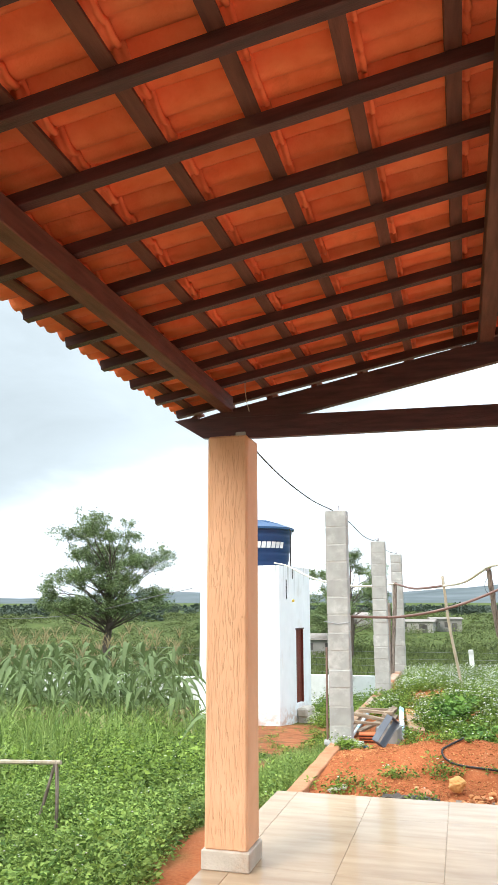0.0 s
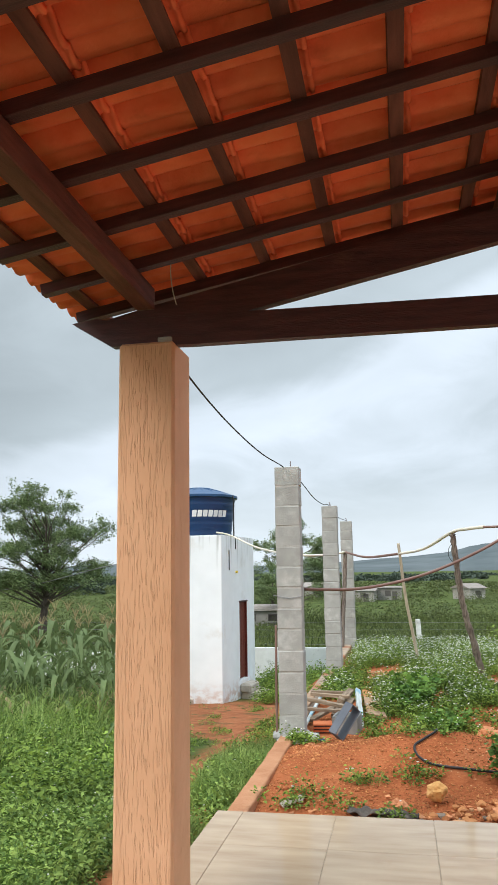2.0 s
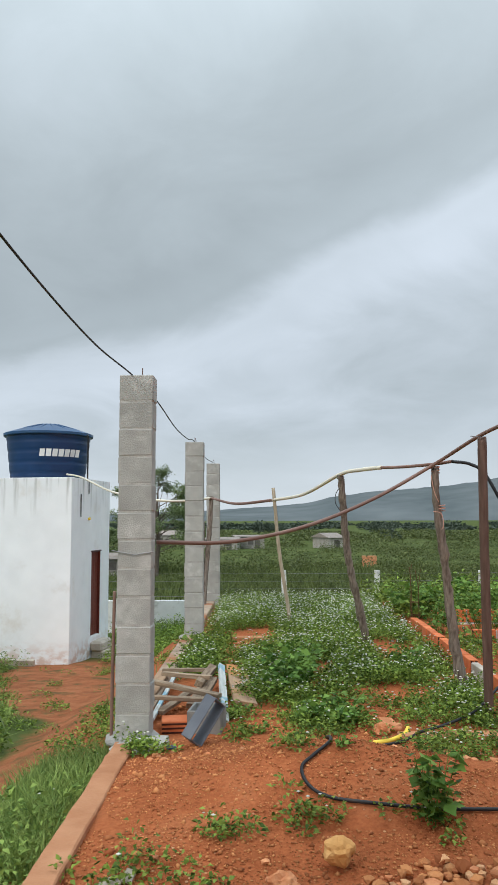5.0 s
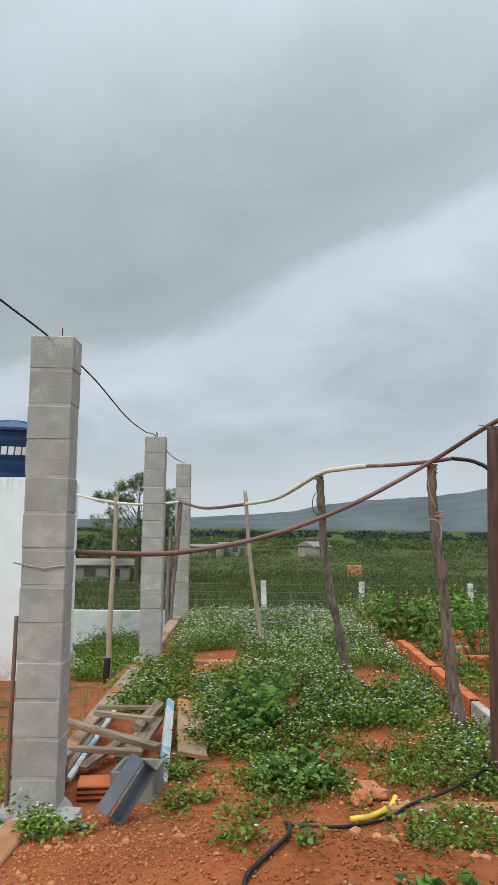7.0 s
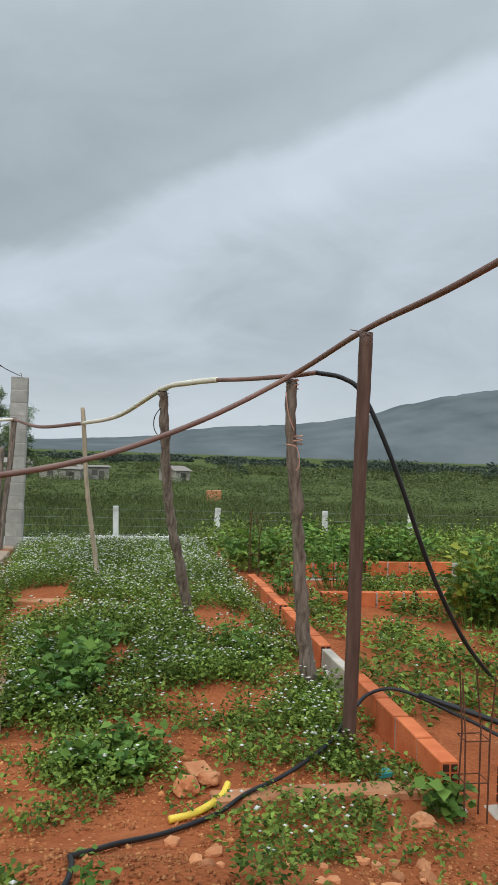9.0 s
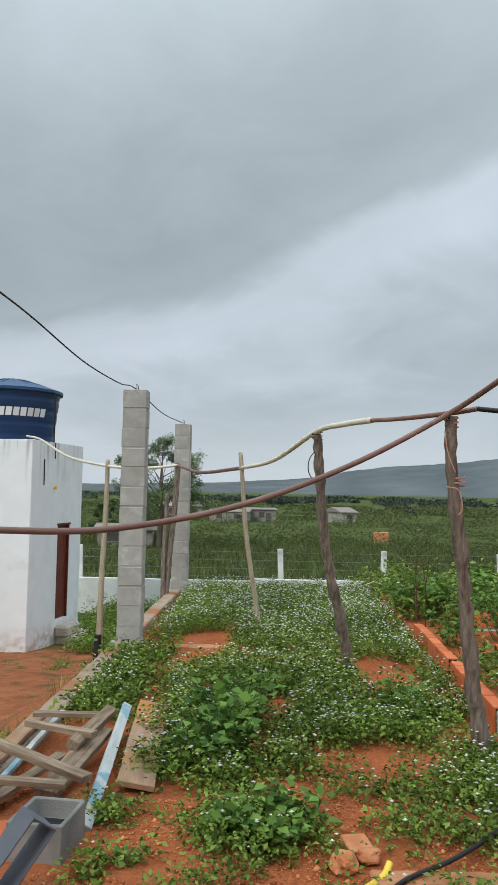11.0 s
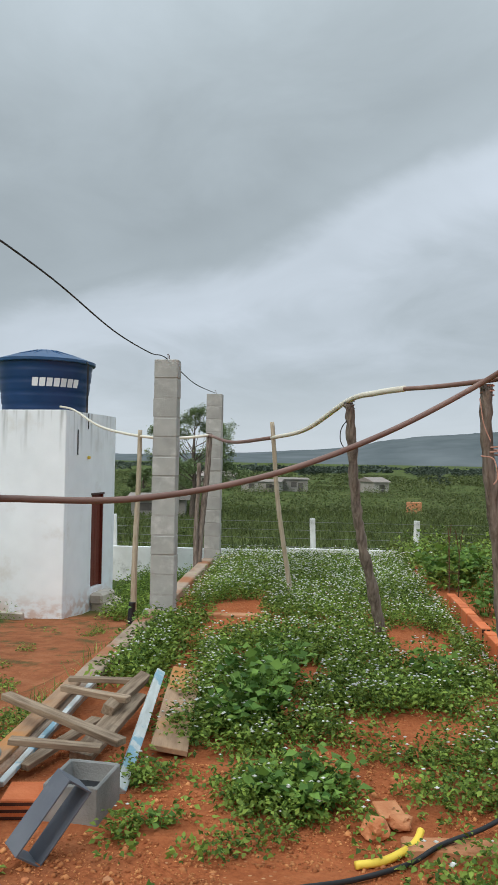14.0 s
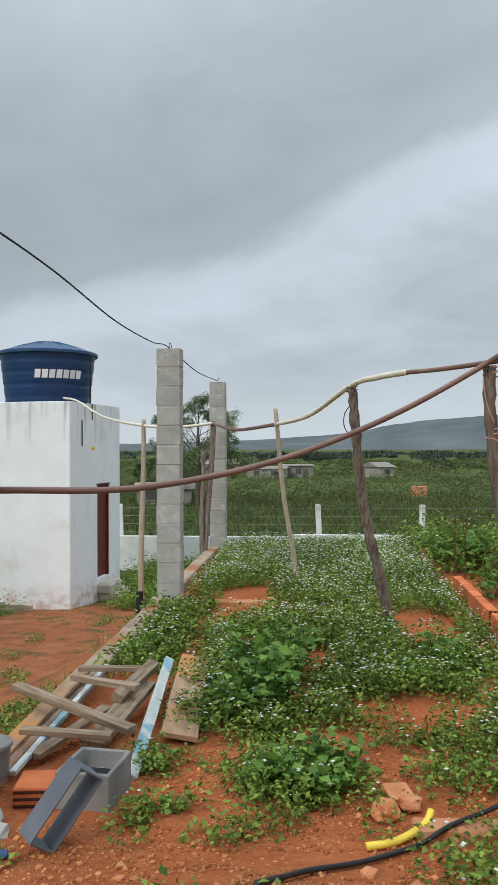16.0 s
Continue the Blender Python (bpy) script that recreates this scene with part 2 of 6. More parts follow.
M_GREY_METAL = mat("grey_painted_sheet", (0.10, 0.11, 0.135), (0.15, 0.165, 0.19), 4, 0.55, 0.1, 30, stain=(0.24, 0.25, 0.27), stain_scale=5, stain_lo=0.6, stain_hi=0.8)
M_PIPE_BROWN = mat("brown_irrigation_pipe", (0.155, 0.085, 0.068), (0.25, 0.150, 0.122), 3, 0.5, 0.0, 30, stain=(0.36, 0.24, 0.20), stain_scale=2)
M_PIPE_CREAM = mat("cream_pvc_pipe", (0.62, 0.58, 0.48), (0.76, 0.72, 0.62), 2, 0.45, 0.05, 30, stain=(0.45, 0.36, 0.28), stain_scale=2)
M_PIPE_YELLOW = mat("yellow_conduit", (0.72, 0.50, 0.05), (0.80, 0.60, 0.09), 6, 0.45, 0.05, 60)
M_HOSE = mat("black_hose", (0.014, 0.015, 0.017), (0.028, 0.029, 0.032), 6, 0.5, 0.0, 40, stain=(0.10, 0.06, 0.04), stain_scale=3, stain_lo=0.6, stain_hi=0.85)
M_CABLE = mat("black_cable", (0.02, 0.02, 0.02), (0.035, 0.035, 0.035), 6, 0.6, 0.05, 40)
M_REBAR = mat("rusty_rebar", (0.085, 0.035, 0.02), (0.16, 0.07, 0.04), 30, 0.9, 0.5, 150)
M_WIRE = mat("galvanised_wire", (0.20, 0.20, 0.20), (0.30, 0.30, 0.30), 30, 0.5, 0.1, 80, metal=0.6)
M_ROPE = mat("pink_twine", (0.50, 0.25, 0.19), (0.62, 0.36, 0.28), 40, 0.9, 0.2, 120)
M_STONE = mat("red_field_stone", (0.42, 0.135, 0.052), (0.62, 0.31, 0.155), 9, 0.92, 0.6, 60, stain=(0.42, 0.25, 0.15), stain_scale=3, vary=0.3)
M_STONE_TAN = mat("tan_field_stone", (0.50, 0.22, 0.085), (0.68, 0.42, 0.235), 7, 0.92, 0.6, 50, stain=(0.45, 0.17, 0.07), stain_scale=3, vary=0.25)
M_STONE_GREY = mat("grey_field_stone", (0.17, 0.125, 0.095), (0.30, 0.23, 0.18), 7, 0.92, 0.6, 50, vary=0.25)
M_ROCK_ORANGE = mat("orange_rock", (0.62, 0.30, 0.09), (0.74, 0.44, 0.18), 7, 0.9, 0.6, 40)
M_PLASTIC_BLACK = mat("dirty_plastic_sheet", (0.06, 0.05, 0.045), (0.14, 0.11, 0.09), 9, 0.6, 0.5, 40)
M_CREAM = mat("cream_plastic", (0.60, 0.55, 0.44), (0.68, 0.63, 0.52), 3, 0.5, 0.03, 30)
# pale paint for an added, unseen wall that bounces light under the roof
M_BOUNCE_PAINT = mat("bounce_wall_paint", (0.80, 0.66, 0.54), (0.86, 0.72, 0.60), 3, 0.85, 0.2, 50)
M_ROOF_FAR = mat("far_clay_roof", (0.22, 0.19, 0.17), (0.32, 0.28, 0.25), 3, 0.9, 0.2, 10)
M_FAR_WALL = mat("far_house_wall", (0.27, 0.255, 0.23), (0.40, 0.385, 0.36), 1, 0.9, 0.1, 10, stain=(0.30, 0.24, 0.2), stain_scale=0.6)
M_DARK = mat("opening_shade", (0.08, 0.075, 0.07), (0.12, 0.11, 0.10), 3, 0.7, 0.05, 10)
M_BARK = mat("tree_bark", (0.07, 0.055, 0.045), (0.15, 0.12, 0.10), 6, 0.9, 0.7, 14, stretch=(3, 3, 0.7))
M_LITTER = mat("white_litter", (0.65, 0.65, 0.65), (0.8, 0.8, 0.8), 8, 0.6, 0.1, 30)
M_LITTER_TEAL = mat("teal_litter", (0.05, 0.40, 0.42), (0.08, 0.5, 0.5), 8, 0.5, 0.1, 30)
L_WEED = leafmat("weed_leaf", (0.042, 0.088, 0.015), (0.29, 0.40, 0.075))
# the weed leaf again, lightened to paint in brighter light
L_WEED_LIT = leafmat("weed_leaf_lit", (0.068, 0.132, 0.027), (0.34, 0.455, 0.11))
L_BROAD = leafmat("broad_leaf", (0.045, 0.112, 0.020), (0.215, 0.36, 0.072))
L_GRASS = leafmat("grass_blade", (0.10, 0.175, 0.040), (0.35, 0.44, 0.135))
L_CORN = leafmat("corn_leaf", (0.12, 0.175, 0.065), (0.30, 0.37, 0.165), 0.3)
L_CORN_DRY = leafmat("dry_corn_leaf", (0.34, 0.26, 0.13), (0.52, 0.42, 0.25), 0.3)
# leaf green paled so that the haze of distance is in the colour
L_TREE_HAZE = leafmat("tree_leaf_haze", (0.115, 0.165, 0.070), (0.25, 0.315, 0.14))
L_FAR = leafmat("far_leaf", (0.045, 0.066, 0.022), (0.150, 0.180, 0.058))
# grey haze is mixed into the leaf colour of the far woods
L_FARWOOD_HAZE = leafmat("distant_wood_haze", (0.055, 0.075, 0.056), (0.085, 0.108, 0.078), 0.2)
# olive field leaf, paled a little to paint in haze
L_FARBUSH_HAZE = leafmat("olive_haze_leaf", (0.060, 0.082, 0.030), (0.165, 0.190, 0.068), 0.3)
L_YELLOW = leafmat("yellowing_leaf", (0.14, 0.20, 0.03), (0.33, 0.35, 0.05))
L_GRAVEL = leafmat("mixed_gravel", (0.26, 0.075, 0.028), (0.64, 0.285, 0.115), 0.0, 0.9)
L_FLOWER = leafmat("white_flower", (0.62, 0.63, 0.58), (0.80, 0.80, 0.76), 0.15)


def ground_material():
    """Red soil with pebbles near the yard, thin weeds between, green fields past the boundary wall."""
    m = bpy.data.materials.new("red_soil_and_field")
    m.use_nodes = True
    n, l = m.node_tree.nodes, m.node_tree.links
    b = n["Principled BSDF"]
    b.inputs["Roughness"].default_value, b.inputs["Specular IOR Level"].default_value = 0.95, 0.04
    tc = n.new("ShaderNodeTexCoord")

    def tex(scale, detail=6.0, rough=0.55):
        t = n.new("ShaderNodeTexNoise")
        t.inputs["Scale"].default_value, t.inputs["Detail"].default_value, t.inputs["Roughness"].default_value = scale, detail, rough
        l.new(tc.outputs["Object"], t.inputs["Vector"])
        return t.outputs["Fac"]

    def rampof(fac, stops):
        r = n.new("ShaderNodeValToRGB")
        r.color_ramp.elements[0].position, r.color_ramp.elements[0].color = stops[0][0], (*stops[0][1], 1)
        r.color_ramp.elements[1].position, r.color_ramp.elements[1].color = stops[-1][0], (*stops[-1][1], 1)
        for p, c in stops[1:-1]:
            r.color_ramp.elements.new(p).color = (*c, 1)
        l.new(fac, r.inputs["Fac"])
        return r.outputs["Color"]

    def mixc(fac, ca, cb):
        x = n.new("ShaderNodeMix")
        x.data_type = "RGBA"
        l.new(fac, x.inputs["Factor"])
        l.new(ca, x.inputs["A"])
        l.new(cb, x.inputs["B"])
        return x.outputs["Result"]

    def rng(v, lo, hi, a=0.0, bb=1.0):
        r = n.new("ShaderNodeMapRange")
        r.interpolation_type = "SMOOTHSTEP"
        r.inputs["From Min"].default_value, r.inputs["From Max"].default_value = lo, hi
        r.inputs["To Min"].default_value, r.inputs["To Max"].default_value = a, bb
        l.new(v, r.inputs["Value"])
        return r.outputs[0]

    soil = rampof(tex(2.6, 8.0, 0.6), [(0.28, (0.22, 0.062, 0.023)), (0.5, (0.345, 0.102, 0.040)), (0.72, (0.47, 0.160, 0.068))])
    fine = rampof(tex(38.0, 3.0), [(0.3, (0.23, 0.062, 0.023)), (0.7, (0.56, 0.195, 0.080))])
    half = n.new("ShaderNodeValue")
    half.outputs[0].default_value = 0.35
    soil = mixc(half.outputs[0], soil, fine)
    vor = n.new("ShaderNodeTexVoronoi")
    vor.inputs["Scale"].default_value = 26.0
    l.new(tc.outputs["Object"], vor.inputs["Vector"])
    peb = rng(vor.outputs["Distance"], 0.17, 0.24, 1.0, 0.0)
    pm = n.new("ShaderNodeMath")
    pm.operation = "MULTIPLY"
    l.new(peb, pm.inputs[0])
    l.new(rng(tex(1.6, 4.0), 0.48, 0.62), pm.inputs[1])
    pebc = rampof(tex(9.0, 2.0), [(0.35, (0.48, 0.17, 0.065)), (0.65, (0.62, 0.36, 0.20))])
    soil = mixc(pm.outputs[0], soil, pebc)
    dark = rampof(tex(14.0, 6.0), [(0.3, (0.05, 0.055, 0.022)), (0.7, (0.11, 0.115, 0.045))])
    humus = rampof(tex(7.0, 5.0), [(0.3, (0.15, 0.062, 0.030)), (0.7, (0.26, 0.105, 0.052))])
    soil = mixc(rng(tex(1.3, 9.0, 0.68), 0.50, 0.70, 0.0, 0.5), soil, humus)
    soil = mixc(rng(tex(0.9, 7.0, 0.65), 0.60, 0.74), soil, dark)
    sx = n.new("ShaderNodeSeparateXYZ")
    l.new(tc.outputs["Object"], sx.inputs[0])
    trod = rampof(tex(3.0, 8.0, 0.65), [(0.3, (0.16, 0.068, 0.036)), (0.5, (0.28, 0.112, 0.056)), (0.7, (0.40, 0.175, 0.092))])
    soil = mixc(rng(sx.outputs["X"], -0.9, 0.1, 0.68, 0.0), soil, trod)
    moss = n.new("ShaderNodeMath")
    moss.operation = "MULTIPLY"
    l.new(rng(sx.outputs["X"], -1.2, -0.2, 0.8, 0.0), moss.inputs[0])
    l.new(rng(tex(1.9, 8.0, 0.7), 0.52, 0.64), moss.inputs[1])
    soil = mixc(moss.outputs[0], soil, dark)
    field = rampof(tex(0.35, 8.0, 0.6), [(0.3, (0.042, 0.060, 0.020)), (0.5, (0.078, 0.104, 0.032)), (0.7, (0.135, 0.150, 0.050))])
    sp = n.new("ShaderNodeSeparateXYZ")
    l.new(tc.outputs["Object"], sp.inputs[0])
    wob = n.new("ShaderNodeMath")
    wob.operation = "MULTIPLY_ADD"
    l.new(tex(0.5, 4.0), wob.inputs[0])
    wob.inputs[1].default_value = 6.0
    l.new(sp.outputs["Y"], wob.inputs[2])
    far = rng(wob.outputs[0], 24.0, 27.0)
    side = n.new("ShaderNodeMath")
    side.operation = "MULTIPLY_ADD"
    l.new(tex(0.8, 4.0), side.inputs[0])
    side.inputs[1].default_value = 1.2
    skew = n.new("ShaderNodeMath")
    skew.operation = "MULTIPLY_ADD"
    l.new(sp.outputs["Y"], skew.inputs[0])
    skew.inputs[1].default_value = 0.155
    l.new(sp.outputs["X"], skew.inputs[2])
    l.new(skew.outputs[0], side.inputs[2])
    yard = n.new("ShaderNodeMath")
    yard.operation = "ADD"
    l.new(side.outputs[0], yard.inputs[0])
    l.new(rng(sp.outputs["Y"], 13.0, 17.0, 0.0, 1.7), yard.inputs[1])
    left = rng(yard.outputs[0], 0.92, 1.20, 1.0, 0.0)
    nearhouse = rng(sp.outputs["Y"], 23.0, 24.0, 1.0, 0.0)
    lm = n.new("ShaderNodeMath")
    lm.operation = "MULTIPLY"
    l.new(left, lm.inputs[0])
    l.new(nearhouse, lm.inputs[1])
    mx = n.new("ShaderNodeMath")
    mx.operation = "MAXIMUM"
    l.new(far, mx.inputs[0])
    l.new(lm.outputs[0], mx.inputs[1])
    l.new(mixc(mx.outputs[0], soil, field), b.inputs["Base Color"])
    bp = n.new("ShaderNodeBump")
    bp.inputs["Strength"].default_value, bp.inputs["Distance"].default_value = 0.7, 0.03
    ha = n.new("ShaderNodeMath")
    ha.operation = "ADD"
    l.new(tex(22.0, 6.0, 0.65), ha.inputs[0])
    l.new(pm.outputs[0], ha.inputs[1])
    l.new(ha.outputs[0], bp.inputs["Height"])
    l.new(bp.outputs[0], b.inputs["Normal"])
    return m


M_GROUND = ground_material()


def weather_wall(m, top):
    """Grey run-off streaks under the roof edge and red soil splashes on the lowest course."""
    n, l = m.node_tree.nodes, m.node_tree.links
    b = n["Principled BSDF"]
    col = b.inputs["Base Color"].links[0].from_socket
    tc, sp = n.new("ShaderNodeTexCoord"), n.new("ShaderNodeSeparateXYZ")
    l.new(tc.outputs["Object"], sp.inputs[0])
    for stretch, lo, hi, z0, z1, tone in (((6, 6, 0.5), 0.50, 0.66, top - 1.0, top - 0.1, (0.30, 0.31, 0.30)), ((4, 4, 7), 0.40, 0.62, 0.55, 0.12, (0.52, 0.30, 0.19))):
        mp, t, mr, zr = n.new("ShaderNodeMapping"), n.new("ShaderNodeTexNoise"), n.new("ShaderNodeMapRange"), n.new("ShaderNodeMapRange")
        mp.inputs["Scale"].default_value = stretch
        l.new(tc.outputs["Object"], mp.inputs[0])
        l.new(mp.outputs[0], t.inputs["Vector"])
        t.inputs["Scale"].default_value, t.inputs["Detail"].default_value = 1.0, 6.0
        mr.interpolation_type = "SMOOTHSTEP"
        mr.inputs["From Min"].default_value, mr.inputs["From Max"].default_value = lo, hi
        l.new(t.outputs["Fac"], mr.inputs["Value"])
        zr.inputs["From Min"].default_value, zr.inputs["From Max"].default_value = z0, z1
        zr.inputs["To Max"].default_value = 0.6
        l.new(sp.outputs["Z"], zr.inputs["Value"])
        mu, mx = n.new("ShaderNodeMath"), n.new("ShaderNodeMix")
        mu.operation, mx.data_type = "MULTIPLY", "RGBA"
        l.new(mr.outputs[0], mu.inputs[0])
        l.new(zr.outputs[0], mu.inputs[1])
        l.new(mu.outputs[0], mx.inputs["Factor"])
        l.new(col, mx.inputs["A"])
        mx.inputs["B"].default_value = (*tone, 1)
        col = mx.outputs["Result"]
    l.new(col, b.inputs["Base Color"])


weather_wall(M_WHITEWASH, 4.39)


def column_material():
    """Peach textured plaster with thin vertical grooves."""
    m = mat("peach_grooved_plaster", (0.68, 0.375, 0.215), (0.78, 0.45, 0.275), 3, 0.8, 0.0, 20)
    n, l = m.node_tree.nodes, m.node_tree.links
    b = n["Principled BSDF"]
    tc, mp, t = n.new("ShaderNodeTexCoord"), n.new("ShaderNodeMapping"), n.new("ShaderNodeTexNoise")
    mp.inputs["Scale"].default_value = (230, 230, 14)
    t.inputs["Scale"].default_value, t.inputs["Detail"].default_value, t.inputs["Roughness"].default_value = 1.0, 3.0, 0.5
    l.new(tc.outputs["Object"], mp.inputs[0])
    l.new(mp.outputs[0], t.inputs["Vector"])
    mr = n.new("ShaderNodeMapRange")
    mr.interpolation_type = "SMOOTHSTEP"
    mr.inputs["From Min"].default_value, mr.inputs["From Max"].default_value = 0.54, 0.66
    mr.inputs["To Min"].default_value, mr.inputs["To Max"].default_value = 1.0, 0.0
    l.new(t.outputs["Fac"], mr.inputs["Value"])
    bp = n.new("ShaderNodeBump")
    bp.inputs["Strength"].default_value, bp.inputs["Distance"].default_value = 0.85, 0.0028
    l.new(mr.outputs[0], bp.inputs["Height"])
    l.new(bp.outputs[0], b.inputs["Normal"])
    return m


M_COLUMN = column_material()


# ---- builders ----
def thing(name, label, category, group="", kind="", at=(0, 0, 0), rz=0.0):
    ob = new(name)
    ob.empty_display_size = 0.1
    ob.matrix_world = pose(*at, 0, 0, rz)
    return tagged(ob, label, category, group, kind)


def part(name, bm, material, parent=None, label="", smooth=False):
    me = bpy.data.meshes.new(name)
    bm.to_mesh(me)
    bm.free()
    me.materials.append(material)
    if smooth:
        me.polygons.foreach_set("use_smooth", [True] * len(me.polygons))
    ob = new(name, me)
    ob.parent = parent
    return tagged(ob, label)


def piece(name, me, parent, m):
    """One more object on shared mesh data."""
    ob = new(name, me)
    ob.parent = parent
    ob.matrix_basis = m
    return ob


def mesh_of(bm, name, material):
    me = bpy.data.meshes.new(name)
    bm.to_mesh(me)
    bm.free()
    me.materials.append(material)
    return me


def box(x0, x1, y0, y1, z0, z1, bevel=0.0, bm=None, m=None):
    own = bmesh.new()
    bmesh.ops.create_cube(own, size=1.0)
    for v in own.verts:
        v.co = Vector(((x0 + x1) / 2 + v.co.x * (x1 - x0), (y0 + y1) / 2 + v.co.y * (y1 - y0), (z0 + z1) / 2 + v.co.z * (z1 - z0)))
    if bevel:
        bmesh.ops.bevel(own, geom=own.edges[:], offset=bevel, segments=1, affect="EDGES")
    if m:
        own.transform(m)
    if bm is None:
        return own
    tmp = bpy.data.meshes.new("tmp")
    own.to_mesh(tmp)
    own.free()
    bm.from_mesh(tmp)
    bpy.data.meshes.remove(tmp)
    return bm


def smooth_path(pts, n=8):
    """Catmull-Rom through the points."""
    p = [Vector(q) for q in pts]
    p = [2 * p[0] - p[1]] + p + [2 * p[-1] - p[-2]]
    out = []
    for i in range(1, len(p) - 2):
        for k in range(n):
            t = k / n
            out.append(0.5 * ((2 * p[i]) + (p[i + 1] - p[i - 1]) * t + (2 * p[i - 1] - 5 * p[i] + 4 * p[i + 1] - p[i + 2]) * t * t + (3 * p[i] - p[i - 1] - 3 * p[i + 1] + p[i + 2]) * t ** 3))
    return out + [p[-2]]


def tube(pts, radius, sides=8, wobble=0.0, seed=0, bm=None):
    """A closed tube along pts; radius a number or one for each point."""
    bm = bm or bmesh.new()
    pts = [Vector(p) for p in pts]
    rad = radius if isinstance(radius, (list, tuple)) else [radius] * len(pts)
    rnd = random.Random(seed)
    ref, rings = None, []
    for i, p in enumerate(pts):
        d = (pts[min(i + 1, len(pts) - 1)] - pts[max(i - 1, 0)]).normalized()
        if ref is None:
            ref = d.orthogonal().normalized()
        ref = (ref - d * ref.dot(d)).normalized()
        s = d.cross(ref)
        ring = []
        for k in range(sides):
            a = 2 * math.pi * k / sides
            r = rad[i] * (1 + wobble * (rnd.random() - 0.5) * 2)
            ring.append(bm.verts.new(p + (ref * math.cos(a) + s * math.sin(a)) * r))
        rings.append(ring)
    for r0, r1 in zip(rings, rings[1:]):
        for k in range(sides):
            bm.faces.new((r0[k], r0[(k + 1) % sides], r1[(k + 1) % sides], r1[k]))
    bm.faces.new(rings[0][::-1])
    bm.faces.new(rings[-1])
    return bm


def lathe(profile, sides=48):
    bm = bmesh.new()
    rings = [[bm.verts.new((r * math.cos(2 * math.pi * k / sides), r * math.sin(2 * math.pi * k / sides), z)) for k in range(sides)] for r, z in profile]
    for r0, r1 in zip(rings, rings[1:]):
        for k in range(sides):
            bm.faces.new((r0[k], r0[(k + 1) % sides], r1[(k + 1) % sides], r1[k]))
    bm.faces.new(rings[0][::-1])
    bm.faces.new(rings[-1])
    return bm


def mesh_np(name, verts, faces, material, label="", category="", parent=None, kind="stuff", smooth=False):
    me = bpy.data.meshes.new(name)
    k = faces.shape[1]
    me.vertices.add(len(verts))
    me.vertices.foreach_set("co", np.ascontiguousarray(verts, dtype=np.float32).ravel())
    me.loops.add(faces.size)
    me.loops.foreach_set("vertex_index", np.ascontiguousarray(faces, dtype=np.int32).ravel())
    me.polygons.add(len(faces))
    me.polygons.foreach_set("loop_start", np.arange(0, faces.size, k, dtype=np.int32))
    if smooth:
        me.polygons.foreach_set("use_smooth", np.ones(len(faces), dtype=bool))
    me.materials.append(material)
    me.update(calc_edges=True)
    ob = new(name, me)
    ob.parent = parent
    return tagged(ob, label, category, "", kind)


rng = np.random.default_rng(7)


def unit(v):
    return v / np.maximum(np.linalg.norm(v, axis=1, keepdims=True), 1e-6)


def leaves(base, axis, length, width, fold=0.25):
    """Folded rhombic leaves: arrays of base points, axes, lengths and widths give verts and quads."""
    n = len(base)
    axis = unit(axis)
    side = unit(np.cross(axis, rng.normal(size=(n, 3)) * 0.5 + np.array([0, 0, 1.0])))
    up = np.cross(side, axis)
    L, W = length[:, None], width[:, None]
    v = np.empty((n, 4, 3))
    v[:, 0] = base
    v[:, 1] = base + axis * L * 0.5 + side * W * 0.5 + up * W * fold
    v[:, 2] = base + axis * L - up * L * 0.12
    v[:, 3] = base + axis * L * 0.5 - side * W * 0.5 + up * W * fold
    return v.reshape(-1, 3), np.arange(4 * n).reshape(n, 4)


def blades(base, lean, height, width):
    """Bent grass blades of two quads each, the upper ending in a narrow tip."""
    n = len(base)
    ang = rng.uniform(0, 2 * np.pi, n)
    side = np.stack([np.cos(ang), np.sin(ang), np.zeros(n)], 1)
    H, W = height[:, None], width[:, None]
    lift = np.array([0, 0, 1.0])
    v = np.empty((n, 6, 3))
    v[:, 0], v[:, 1] = base - side * W / 2, base + side * W / 2
    m = base + lift * H * 0.6 + lean * H * 0.25
    v[:, 2], v[:, 3] = m + side * W * 0.4, m - side * W * 0.4
    tip = base + lift * H * 0.95 + lean * H * 0.8
    v[:, 4], v[:, 5] = tip + side * W * 0.08, tip - side * W * 0.08
    f = np.array([[0, 1, 2, 3], [3, 2, 4, 5]])
    return v.reshape(-1, 3), (np.arange(n)[:, None, None] * 6 + f).reshape(-1, 4)


def join_np(chunks):
    vs, fs, o = [], [], 0
    for v, f in chunks:
        vs.append(v)
        fs.append(f + o)
        o += len(v)
    return np.concatenate(vs), np.concatenate(fs)


# ---- ground ----
def field_noise(x, y, s):
    return noise.noise(Vector((x * s, y * s, 3.7)))


def low_side(y):
    """The lower ground left of the kerb falls gently towards the white outbuilding and the fields."""
    return -0.25 - 0.1 * (min(max(y, 5.0), 22.0) - 5.0) - 0.03 * (min(max(y, 22.0), 60.0) - 22.0) - 0.006 * (min(max(y, 60.0), 500.0) - 60.0)


def sstep(a, b, t):
    t = min(max((t - a) / (b - a), 0.0), 1.0)
    return t * t * (3 - 2 * t)


